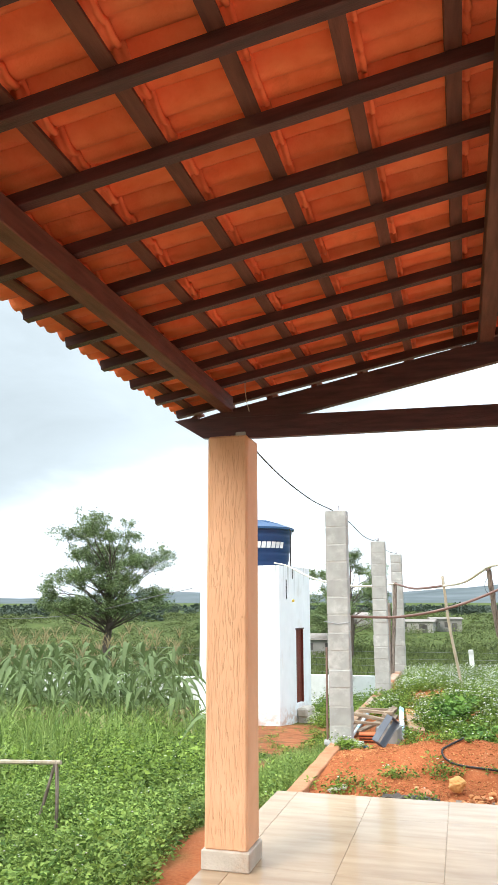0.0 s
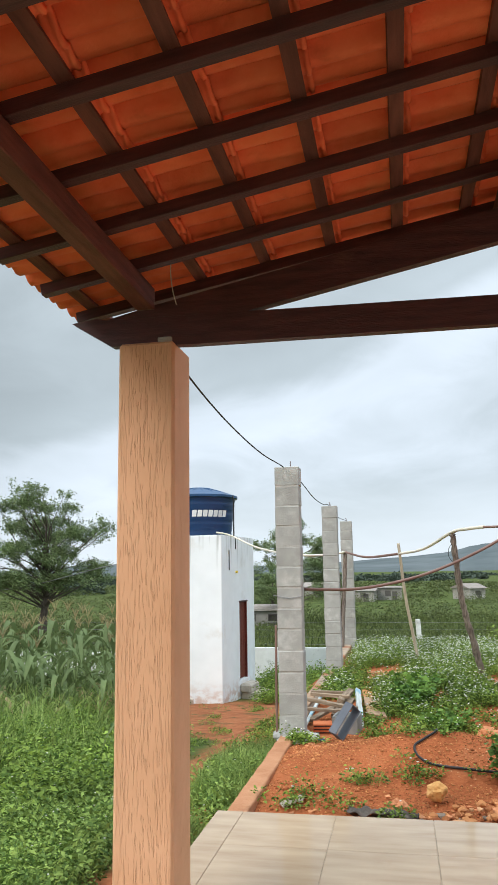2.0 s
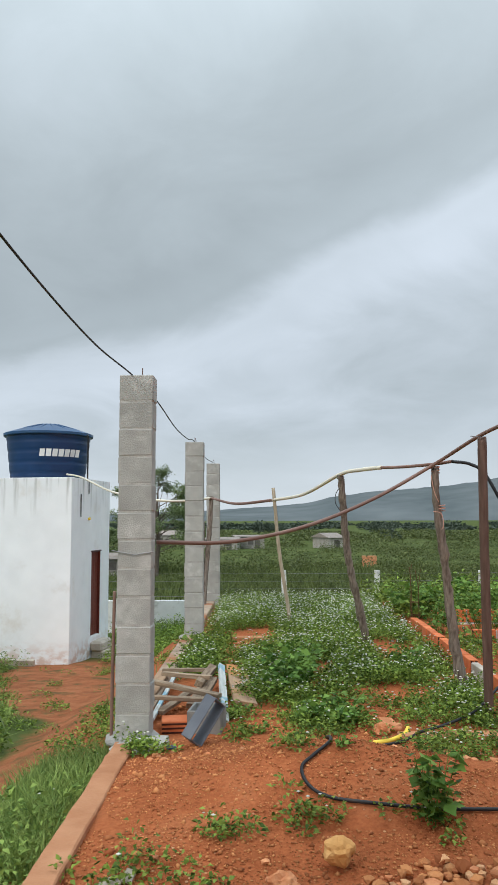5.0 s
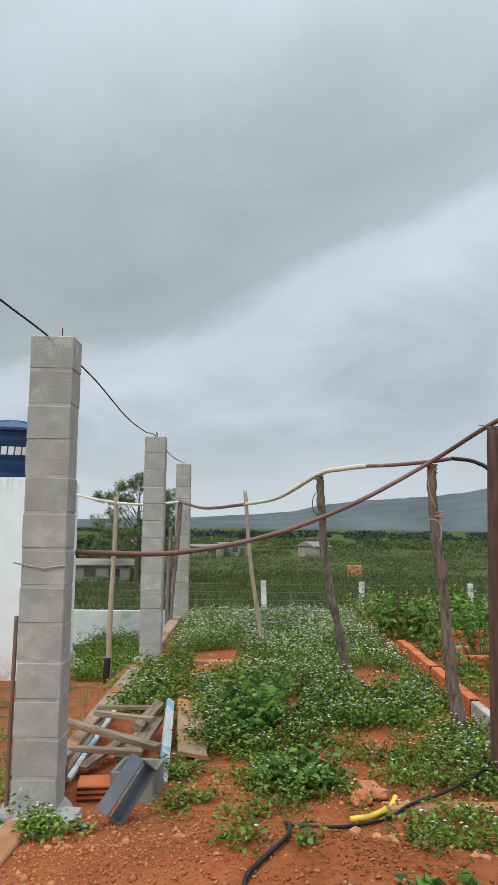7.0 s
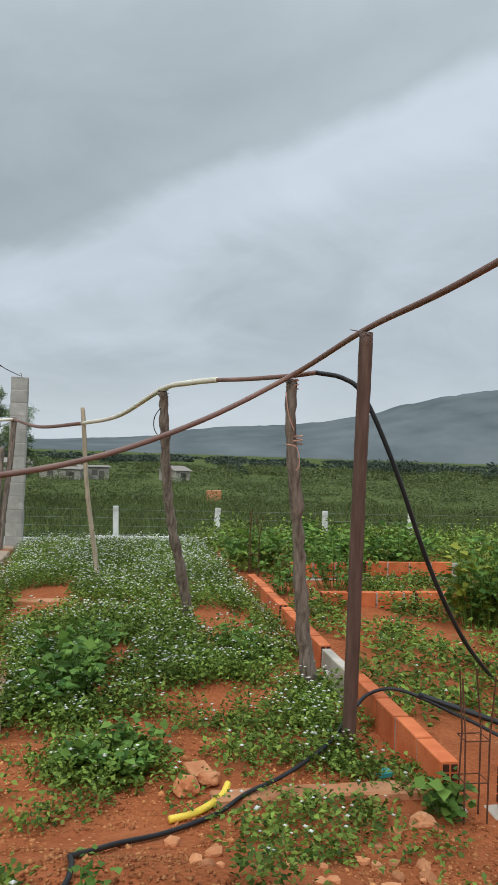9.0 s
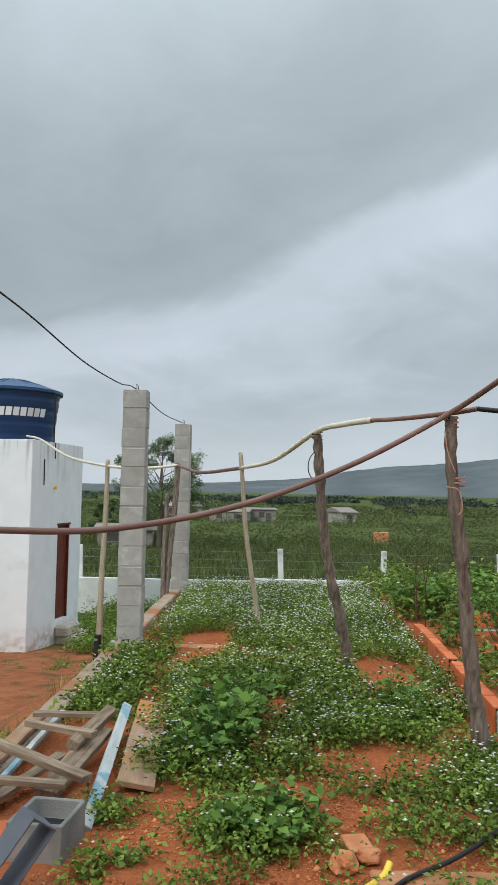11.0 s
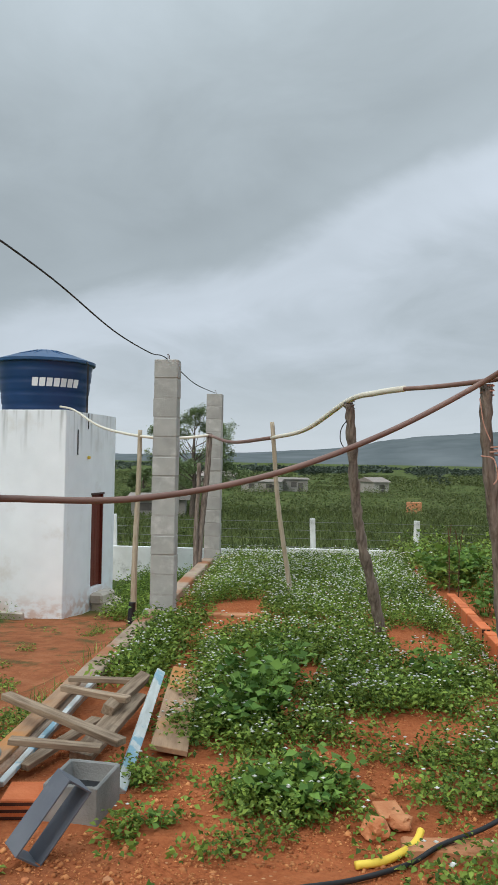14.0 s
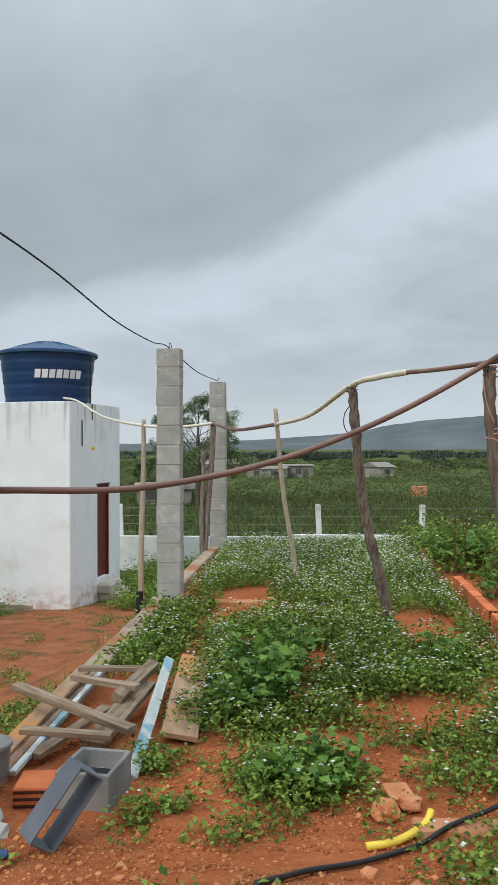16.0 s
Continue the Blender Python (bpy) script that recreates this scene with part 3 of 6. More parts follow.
def ground_z(x, y):
    zl = low_side(y)
    if x > 0.21 and y < 6.45:
        return -0.30
    if x <= 0.21:
        lift = sstep(-1.6, 0.1, x) * (1 - sstep(17, 22, y)) * 0.75
        z = zl + (-0.16 - zl) * lift
    else:
        z = -0.12 + (zl + 0.12) * max(sstep(18.3, 23.5, y), sstep(9.0, 16.0, x) * 0.9)
        z += 0.25 * math.exp(-((x - 1.45) / 1.0) ** 2 - ((y - 8.2) / 0.55) ** 2)
        z += 0.10 * math.exp(-((x - 2.6) / 0.7) ** 2 - ((y - 7.9) / 0.6) ** 2)
        z += 0.06 * math.exp(-((x - 0.8) / 0.5) ** 2 - ((y - 7.2) / 0.3) ** 2)
        z += 0.06 * sstep(10.5, 12.5, y) * (1 - sstep(16, 18, y)) * sstep(0.6, 1.6, x) * (1 - sstep(2.6, 3.1, x))
    near = 1 - sstep(25, 60, math.hypot(x, y))
    z += near * (0.035 * field_noise(x, y, 1.1) + 0.018 * field_noise(x, y, 4.3))
    if y > 30:
        z += 0.35 * field_noise(x, y, 0.05) * sstep(30, 60, y)
    return z


def axis_steps(dense_lo, dense_hi, step, far_lo, far_hi):
    mid_ = list(np.arange(dense_lo, dense_hi + 1e-6, step))
    out, s, v = [], step, dense_hi
    while v < far_hi:
        s *= 1.18
        v += s
        out.append(min(v, far_hi))
    low, s, v = [], step, dense_lo
    while v > far_lo:
        s *= 1.18
        v -= s
        low.append(max(v, far_lo))
    return sorted(set(round(float(q), 4) for q in low[::-1] + mid_ + out))


gx = sorted(set(axis_steps(-6.0, 7.0, 0.10, -4500, 4500) + [0.17, 0.26]))
gy = sorted(set(axis_steps(4.0, 19.0, 0.10, -900, 4800) + [6.42, 6.48]))
gv = np.array([(x, y, ground_z(x, y)) for y in gy for x in gx])
nx = len(gx)
idx = np.arange(len(gy) * nx).reshape(len(gy), nx)
gf = np.stack([idx[:-1, :-1], idx[:-1, 1:], idx[1:, 1:], idx[1:, :-1]], -1).reshape(-1, 4)
mesh_np("ground", gv, gf, M_GROUND, "red soil yard running out into green fields", "ground", kind="structure", smooth=True)

# hills on the horizon, with the haze painted into their grey
RIDGE = [(-60, 0.3), (-40, 0.5), (-32, 0.2), (-21, 0.7), (-14, 0.35), (-5, 0.6), (0, 0.9), (3, 1.15), (6, 1.75), (8.5, 2.05), (13, 2.3), (15.3, 2.6), (19, 3.2), (22, 4.1), (25, 4.8), (28.4, 5.25), (34, 5.6), (42, 4.6), (55, 2.5), (75, 0.8)]
M_HILL = mat("hill_painted_haze", (0.098, 0.116, 0.122), (0.150, 0.168, 0.175), 0.006, 1.0, 0.0, 0.01, vary=0.0, spec=0.0)


def ridge_at(a):
    for (a0, e0), (a1, e1) in zip(RIDGE, RIDGE[1:]):
        if a0 <= a <= a1:
            return e0 + (e1 - e0) * sstep(a0, a1, a) * 0.5 + (e1 - e0) * (a - a0) / (a1 - a0) * 0.5
    return 0.3


hv, hf = [], []
angs = np.linspace(-58, 74, 265)
for j in range(9):
    f = j / 8
    for a_ in angs:
        d = 2300 + 900 * f
        wave = 1 + 0.022 * noise.noise(Vector((a_ * 0.35, f * 2, 0))) + 0.02 * noise.noise(Vector((a_ * 1.7, f * 5, 2)))
        z = math.tan(radians(ridge_at(a_))) * 3200 * (f ** 0.8) * wave - 8 * (1 - f)
        hv.append((1.75 + d * math.sin(radians(a_)), 6 + d * math.cos(radians(a_)), z))
hi = np.arange(9 * 265).reshape(9, 265)
hf = np.stack([hi[:-1, :-1], hi[:-1, 1:], hi[1:, 1:], hi[1:, :-1]], -1).reshape(-1, 4)
mesh_np("backdrop", np.array(hv), hf, M_HILL, "long wooded hill ridge, rain haze painted into its grey colour", "hill", kind="structure", smooth=True)

# ---- porch ----
SLAB_X, SLAB_Y = 0.15, 6.5
floor = tagged(part("floor", box(SLAB_X + 0.004, 7.0, -4.0, SLAB_Y - 0.004, -0.34, -0.006), M_GROUT), "concrete porch slab under beige glazed tiles", "floor", kind="structure")

# kerb beams that carry on the line of the slab
kerb = thing("kerb", "soil-stained concrete beam between porch slab and block pillars", "kerb", kind="structure")
part("beam", box(0.163, 0.305, 6.505, 8.99, -0.55, -0.055, 0.008), M_SOILCRETE, kerb)
part("beam", box(0.135, 0.30, 9.30, 13.62, -0.9, -0.035, 0.012), M_KERB, kerb, "weathered soil-brown concrete beam")
part("beam", box(0.135, 0.30, 13.90, 17.6, -1.5, -0.03, 0.012), M_KERB, kerb, "weathered soil-brown concrete beam")
part("cross_beam", box(2.15, 3.17, 9.20, 9.32, -0.4, -0.075, 0.01), M_SOILCRETE, kerb)
part("cross_beam", box(0.42, 1.25, 13.55, 13.66, -0.3, -0.055, 0.01), M_SOILCRETE, kerb)
part("cross_beam", box(3.40, 3.52, 7.2, 9.0, -0.4, -0.085, 0.01), M_SOILCRETE, kerb)

for o_ in [q for q in kerb.children]:
    bm = bmesh.new()
    bm.from_mesh(o_.data)
    long_ = [e_ for e_ in bm.edges if (e_.verts[0].co - e_.verts[1].co).length > 0.7]
    bmesh.ops.subdivide_edges(bm, edges=long_, cuts=28)
    for v in bm.verts:
        v.co += noise.noise_vector(v.co * 6) * 0.008 + noise.noise_vector(v.co * 19) * 0.004
    bm.to_mesh(o_.data)
    bm.free()

column = thing("porch_column", "peach textured plaster column holding the porch roof", "column", at=(0.295, 4.77, 0))
part("shaft", box(-0.128, 0.128, -0.128, 0.128, 0.10, 2.479, 0.012), M_COLUMN, column)
part("plinth", box(-0.142, 0.142, -0.142, 0.142, 0.0, 0.105, 0.006), M_PALECRETE, column, "bare grey cement plinth")
part("mortar_cap", box(0.05, 0.115, -0.122, -0.107, 2.476, 2.500, 0.004), M_MORTAR, column)

SLOPE = 0.2


def roof_z(x):
    """Underside of the rafters."""
    return 2.73 + SLOPE * (x - 0.27)


truss = thing("roof_truss", "dark stained timber truss across the porch end", "roof truss", at=(0, 4.665, 0))
bm = bmesh.new()
prof = [(-0.067, 2.598), (0.125, 2.477), (0.50, 2.461), (6.6, 2.407), (6.6, 2.50), (0.10, 2.602), (0.05, 2.613)]
front, back = [bm.verts.new((x, 0.0, z)) for x, z in prof], [bm.verts.new((x, 0.046, z)) for x, z in prof]
bm.faces.new(front)
bm.faces.new(back[::-1])
for k in range(len(prof)):
    bm.faces.new((front[k], back[k], back[(k + 1) % len(prof)], front[(k + 1) % len(prof)]))
bmesh.ops.recalc_face_normals(bm, faces=bm.faces[:])
part("bottom_chord", bm, M_WOOD_DARK, truss)
bm = bmesh.new()
prof = [(0.10, 2.605), (0.735, 2.593), (3.40, 3.123), (3.40, 3.27), (0.28, 2.648)]
front, back = [bm.verts.new((x, 0.004, z)) for x, z in prof], [bm.verts.new((x, 0.050, z)) for x, z in prof]
bm.faces.new(front)
bm.faces.new(back[::-1])
for k in range(len(prof)):
    bm.faces.new((front[k], back[k], back[(k + 1) % len(prof)], front[(k + 1) % len(prof)]))
bmesh.ops.recalc_face_normals(bm, faces=bm.faces[:])
part("top_chord", bm, M_WOOD_DARK, truss)
part("king_post", box(3.33, 3.43, 0.008, 0.044, 2.530, 3.115, 0.004), M_WOOD_DARK, truss)

for x, y1, lab in ((0.285, 4.66, "dark stained wall plate over the porch columns"), (1.87, 5.02, "dark stained purlin under the porch rafters"), (3.38, 5.02, "dark stained ridge purlin")):
    zb = roof_z(x) - 0.10
    pu = thing("purlin", lab, "roof beam", "purlins", at=(x, 0, zb))
    part("timber", box(-0.042, 0.042, -1.1, y1, 0, 0.098, 0.004), M_WOOD_DARKY, pu)
    part("sawn_end", box(-0.040, 0.040, y1 - 0.001, y1 + 0.004, 0.002, 0.096), M_WOOD_END, pu, "raw sawn end")
    if y1 > 5 and x < 2:
        part("end_block", box(-0.13, -0.03, 4.94, 5.03, -0.015, 0.075, 0.004), M_WOOD_END, pu, "raw grey wood block")

tilt = math.degrees(math.atan(SLOPE))
raf = None
SKEW = 2.5
for k in range(-1, 15):
    y = 4.463 - 0.371 * k
    m = pose(0, y, roof_z(0), 0, -tilt, SKEW)
    if raf is None:
        raf = thing("rafter", "slim dark stained rafter under clay tiles", "rafter", "rafters")
        part("timber", box(-0.11, 3.42, -0.0225, 0.0225, 0.002, 0.052, 0.002), M_WOOD_DARK, raf)
        raf.matrix_world = m
    else:
        copy_thing(raf, m)

rip = None
for k in range(12):
    x = -0.115 + 0.305 * k if k else -0.035
    m = pose(x, 0, roof_z(x) + 0.054, 0, -tilt, 0)
    if rip is None:
        rip = thing("roof_batten", "thin dark brown batten carrying the roof tiles", "roof batten", "roof battens")
        part("timber", box(-0.025, 0.025, -1.05, 5.10, 0, 0.018), M_WOOD_DARKY, rip)
        part("end_block", box(-0.045, -0.005, 5.02, 5.085, -0.095, 0.0, 0.003), M_WOOD_DARKY, rip)
        rip.matrix_world = m
    else:
        copy_thing(rip, m)


def roof_tile_mesh():
    """One clay tile: a shallow pan and a raised roll, 0.36 long, 12 mm thick, with a lug rim at its head."""
    us = np.linspace(0, 0.224, 16)
    prof_ = []
    for u in us:
        if u < 0.082:
            z = 0.008 + 0.050 * math.sin(math.pi * u / 0.082)
        else:
            z = 0.008 - 0.012 * math.sin(math.pi * (u - 0.082) / 0.142) + 0.024 * math.exp(-((u - 0.150) / 0.020) ** 2)
        prof_.append((u, z))
    bm = bmesh.new()
    rows = []
    for x, dz, th in ((-0.062, 0.022, 0.013), (-0.02, 0.018, 0.013), (0.335, 0.0, 0.013), (0.339, -0.007, 0.020), (0.352, -0.007, 0.020), (0.355, -0.001, 0.013), (0.366, -0.001, 0.013), (0.369, -0.009, 0.020), (0.381, -0.009, 0.020), (0.384, 0.0, 0.012)):
        low = [bm.verts.new((x, u, z + dz)) for u, z in prof_]
        top = [bm.verts.new((x, u, z + dz + th)) for u, z in prof_]
        rows.append((low, top))
    for (l0, t0), (l1, t1) in zip(rows, rows[1:]):
        for k in range(len(us) - 1):
            bm.faces.new((l0[k], l0[k + 1], l1[k + 1], l1[k]))
            bm.faces.new((t0[k], t1[k], t1[k + 1], t0[k + 1]))
        bm.faces.new((l0[0], l1[0], t1[0], t0[0]))
        bm.faces.new((l0[-1], t0[-1], t1[-1], l1[-1]))
    for (lo, to), s in ((rows[0], 1), (rows[-1], -1)):
        for k in range(len(us) - 1):
            q = (lo[k], to[k], to[k + 1], lo[k + 1])
            bm.faces.new(q[::s])
    me = mesh_of(bm, "roof_tile", M_ROOF_TILE)
    me.polygons.foreach_set("use_smooth", [True] * len(me.polygons))
    return me


# ---- block pillars ----
def block_pillar(x, y, base, courses, rebar, label):
    pl = thing("block_pillar", label, "pillar", "block pillars", at=(x, y, base))
    r = random.Random(int(y * 10))
    for k in range(courses):
        w, d = 0.121 + r.uniform(-0.001, 0.002), 0.098
        ob = part("block", box(-w, w, -d, d, 0.003, 0.192, 0.006), M_BLOCK, pl)
        ob.matrix_basis = pose(r.uniform(-0.003, 0.003), r.uniform(-0.003, 0.003), k * 0.1995, 0, 0, r.uniform(-0.6, 0.6))
    part("mortar_core", box(-0.1175, 0.1175, -0.0945, 0.0945, -0.45, courses * 0.1995 - 0.012), M_MORTAR, pl, "recessed grey mortar joints")
    bm = bmesh.new()
    bmesh.ops.create_icosphere(bm, subdivisions=3, radius=0.2)
    for v in bm.verts:
        v.co.z = max(v.co.z, -0.1) * 0.3
        v.co *= 1 + 0.25 * noise.noise(v.co * 9)
    part("mortar_footing", bm, M_MORTAR, pl, "spilt mortar round the foot")
    for q in rebar:
        part("rebar", tube([(q[0], q[1], courses * 0.1995 - 0.03), (q[0] + q[2] * 0.4, q[1], courses * 0.1995 + 0.05), (q[0] + q[2], q[1], courses * 0.1995 + 0.06)], 0.004, 6), M_REBAR, pl)
    return pl


block_pillar(0.271, 9.115, -0.082, 13, [(0.03, 0.0, 0.0)], "tall grey concrete block pillar on the kerb, nearest the porch")
block_pillar(0.271, 13.76, -0.10, 13, [(0.0, 0, 0.0), (0.02, 0.02, -0.03)], "tall grey concrete block pillar on the kerb, weeds at its foot")
block_pillar(0.262, 17.72, -0.10, 13, [(0.02, 0, -0.03)], "tall grey concrete block pillar at the end of the kerb")
drain = thing("drain_pipe", "thin brown pipe standing against the block pillar", "pipe", at=(0.115, 9.06, 0))
part("pipe", tube([(0.0, 0, -0.4), (0.005, 0.0, 0.4), (0.012, 0.0, 0.95)], 0.012, 8), M_PIPE_BROWN, drain)
part("tie", tube([(0.0, -0.06, 1.24), (0.16, -0.055, 1.21), (0.29, -0.05, 1.23)], 0.004, 5), M_WIRE, drain, "loop of wire round the pillar")

# ---- white outbuilding with the water tank ----
HX, HY, HR = -3.335, 21.46, -8.19
shed = thing("outbuilding", "tall narrow whitewashed outbuilding with a red-brown door", "outbuilding", at=(HX, HY, -1.93), rz=HR)
W_, D_, H_ = 2.5, 2.63, 4.39
part("wall", box(-W_, 0, 0, 0.15, -0.3, H_, 0.01), M_WHITEWASH, shed)
part("wall", box(-W_, 0, D_ - 0.15, D_, -0.3, H_, 0.01), M_WHITEWASH, shed)
part("wall", box(-W_, -W_ + 0.15, 0.152, D_ - 0.152, -0.3, H_ - 0.002), M_WHITEWASH, shed)
part("wall", box(-0.15, -0.002, 0.148, 1.345, -0.3, H_ - 0.003), M_WHITEWASH, shed)
part("wall", box(-0.15, -0.002, 1.99, D_ - 0.148, -0.3, H_ - 0.003), M_WHITEWASH, shed)
part("wall", box(-0.15, -0.002, 1.345, 1.99, 2.58, H_ - 0.003), M_WHITEWASH, shed)
part("wall", box(-0.15, -0.002, 1.345, 1.99, -0.3, 0.46), M_WHITEWASH, shed)
part("roof_slab", box(-W_ + 0.14, -0.14, 0.14, D_ - 0.14, H_ - 0.14, H_ - 0.012), M_CONCRETE, shed)
part("lintel", box(-0.16, 0.006, 1.30, 2.03, 2.56, 2.60), M_WOOD_DARK, shed)
door = part("door", box(-0.12, -0.075, 1.365, 1.97, 0.47, 2.555, 0.004), M_DOOR, shed, "red-brown painted plank door")
for k in range(4):
    part("plank", box(-0.078, -0.066, 1.37 + 0.15 * k, 1.512 + 0.15 * k, 0.48, 2.545, 0.004), M_DOOR, door)
part("door_frame", box(-0.13, -0.012, 1.346, 1.366, 0.46, 2.58), M_DOOR, shed)
part("door_frame", box(-0.13, -0.012, 1.97, 1.989, 0.46, 2.58), M_DOOR, shed)
bm = box(0.0, 0.55, 1.35, 2.35, -0.4, 0.14, 0.05)
bmesh.ops.subdivide_edges(bm, edges=bm.edges[:], cuts=3, use_grid_fill=True)
for v in bm.verts:
    v.co += 0.04 * noise.noise_vector(v.co * 4)
part("step", bm, M_PALECRETE, shed, "rough cement doorstep")
part("step", box(0.0, 0.32, 1.3, 2.05, 0.1, 0.36, 0.05), M_PALECRETE, shed, "rough cement doorstep")
slab = tagged(part("concrete_slab", box(-0.5, 0.5, -0.04, 0.04, 0, 0.32, 0.01), M_PALECRETE), "flat pale slab leaning on the outbuilding wall", "slab")
slab.matrix_world = pose(-4.55, 21.36, -2.05, 14, 0, -8)
for k, (yy, zz, ln) in enumerate(((1.06, 4.38, 0.35), (0.55, 4.0, 0.55))):
    part("stain_pipe", tube([(0.012, yy, zz), (0.015, yy, zz - ln)], 0.012, 6), M_HOSE, shed, "short dark overflow pipe")
part("valve", tube([(0.0, 1.09, 3.40), (0.05, 1.09, 3.40)], 0.035, 8), M_PIPE_YELLOW, shed, "small brass tap")

TANK = pose(HX, HY, -1.93, 0, 0, HR) @ Vector((-1.22, 1.36, H_ - 0.012))
tank = thing("water_tank", "round blue plastic water tank with a domed lid", "water tank", at=tuple(TANK))
R0, R1 = 0.93, 1.06
prof = [(R0 * 0.98, 0.0), (R0, 0.02)]
for k in range(1, 24):
    f = k / 24
    rr = R0 + (R1 - R0) * f
    rib = 0.014 * max(0.0, 1 - abs((f * 4) % 1 - 0.5) * 9)
    prof.append((rr - rib, 0.02 + 1.10 * f))
prof += [(R1, 1.12), (R1 + 0.01, 1.14)]
part("body", lathe(prof, 64), M_TANK, tank, smooth=True)
lid = part("lid", lathe([(R1 + 0.055, 1.115), (R1 + 0.065, 1.13), (R1 + 0.065, 1.185), (R1 + 0.03, 1.20), (0.82, 1.29), (0.62, 1.345), (0.30, 1.43), (0.26, 1.455), (0.05, 1.465)], 64), M_TANK_LID, tank, "domed blue lid", smooth=False)
for k in range(16):
    a_ = 2 * math.pi * k / 16
    part("lid_rib", tube([(1.04 * math.cos(a_), 1.04 * math.sin(a_), 1.20), (0.62 * math.cos(a_), 0.62 * math.sin(a_), 1.348), (0.28 * math.cos(a_), 0.28 * math.sin(a_), 1.445)], 0.014, 5), M_TANK_LID, lid)
# the maker's mark as plain slanted white bars that follow the wall of the tank
for k in range(7):
    bm = bmesh.new()
    a0 = radians(-87 + 9.0 * k * 0.98)
    a1 = a0 + radians(7.0)
    vs = []
    for a_, z_ in ((a0, 0.56), (a1, 0.56), (a1 + 0.02, 0.745), (a0 + 0.02, 0.745)):
        rr = R0 + (R1 - R0) * (z_ - 0.02) / 1.1
        vs.append((rr, a_, z_))
    outer = [bm.verts.new(((r_ + 0.006) * math.cos(a_), (r_ + 0.006) * math.sin(a_), z_)) for r_, a_, z_ in vs]
    inner = [bm.verts.new(((r_ - 0.01) * math.cos(a_), (r_ - 0.01) * math.sin(a_), z_)) for r_, a_, z_ in vs]
    bm.faces.new(outer)
    bm.faces.new(inner[::-1])
    for i in range(4):
        bm.faces.new((outer[i], inner[i], inner[(i + 1) % 4], outer[(i + 1) % 4]))
    part("mark_bar", bm, M_WHITE_PRINT, tank, "plain white printed bar")
part("overflow_pipe", tube([(1.09, -0.42, 1.14), (1.13, -0.45, 1.10), (1.13, -0.46, 0.3), (1.13, -0.46, -0.55)], 0.02, 8), M_HOSE, tank)

# ---- poles ----
def pole(name, foot, top, r0, r1, material, label, crook=0.02, seed=1, sides=9, ties=(), bow=0.0):
    foot, top = Vector(foot), Vector(top)
    ob = thing(name, label, "pole", "pipe poles", at=tuple(foot))
    rnd = random.Random(seed)
    d = top - foot
    pts, rad = [], []
    n = 40
    ph = rnd.uniform(0, 6)
    for i in range(n + 1):
        f = i / n
        off = Vector((math.sin(f * 5.3 + ph) - math.sin(ph), math.cos(f * 4.1 + ph) - math.cos(ph), 0)) * crook * math.sin(math.pi * f)
        off += Vector((rnd.uniform(-1, 1), rnd.uniform(-1, 1), 0)) * crook * 0.12
        off += Vector((bow * math.sin(math.pi * min(1.0, max(0.0, f)) ** 1.25), 0, 0))
        pts.append(d * (f * 1.06 - 0.06) + off)
        rad.append((r0 + (r1 - r0) * f) * (1 + (0.16 if crook > 0.02 else 0.02) * rnd.uniform(-1, 1)))
    part("shaft", tube(pts, rad, sides, 0.16 if crook > 0.02 else 0.03, seed), material, ob, smooth=True)
    for f, mt, lab in ties:
        c = d * f
        r = (r0 + (r1 - r0) * f) * 1.12
        ring = [c + Vector((r * math.cos(q * 0.7), r * math.sin(q * 0.7), 0.003 * q)) for q in range(19)]
        part("tie", tube(ring, 0.005, 5), mt, ob, lab)
    return ob


pole("wooden_pole", (1.566, 14.32, -0.05), (1.329, 14.25, 1.89), 0.027, 0.024, M_STAKE_PALE, "thin pale peeled pole leaning among white flowers", 0.015, 3)
pole("wooden_pole", (2.375, 12.45, -0.06), (2.035, 11.93, 1.925), 0.045, 0.036, M_STAKE, "crooked weathered grey pole propping the water pipe", 0.03, 4, ties=((0.98, M_WIRE, "wire tie"),))
pole("wooden_pole", (3.01, 10.74, -0.08), (2.735, 10.45, 1.925), 0.052, 0.033, M_STAKE, "gnarled weathered grey pole tied with pink twine", 0.035, 6, bow=-0.085, ties=((0.8, M_ROPE, "pink twine"), (0.97, M_ROPE, "pink twine"), (0.985, M_ROPE, "pink twine")))
pole("wooden_post", (2.955, 9.78, -0.15), (2.936, 9.65, 2.105), 0.038, 0.036, M_POST_BROWN, "straight dark brown post beside the brick wall", 0.002, 8, sides=10)
pole("wooden_pole", (-0.793, 17.0, -1.05), (-0.748, 17.0, 1.89), 0.05, 0.032, M_STAKE_PALE, "tall pale pole with a charred foot beside the kerb", 0.01, 9)
pole("wooden_pole", (0.13, 17.1, -0.1), (0.26, 17.2, 1.86), 0.05, 0.04, M_STAKE, "weathered pole leaning on the end pillar", 0.01, 10)
pole("wooden_pole", (0.10, 17.05, -0.1), (0.12, 17.1, 1.42), 0.035, 0.03, M_STAKE, "short weathered pole beside the end pillar", 0.01, 11)


# sleeve round the pole's base, added to blacken its foot
charred = pole("wooden_pole", (-0.805, 16.96, -1.08), (-0.80, 16.95, -0.62), 0.056, 0.050, M_HOSE, "charred black foot of the tall pale pole", 0.004, 13)

# ---- pipes and cables ----
def line(name, pts, r, material, label, category, n=8, sides=8):
    return tagged(part(name, tube(smooth_path(pts, n), r, sides), material, smooth=True), label, category)


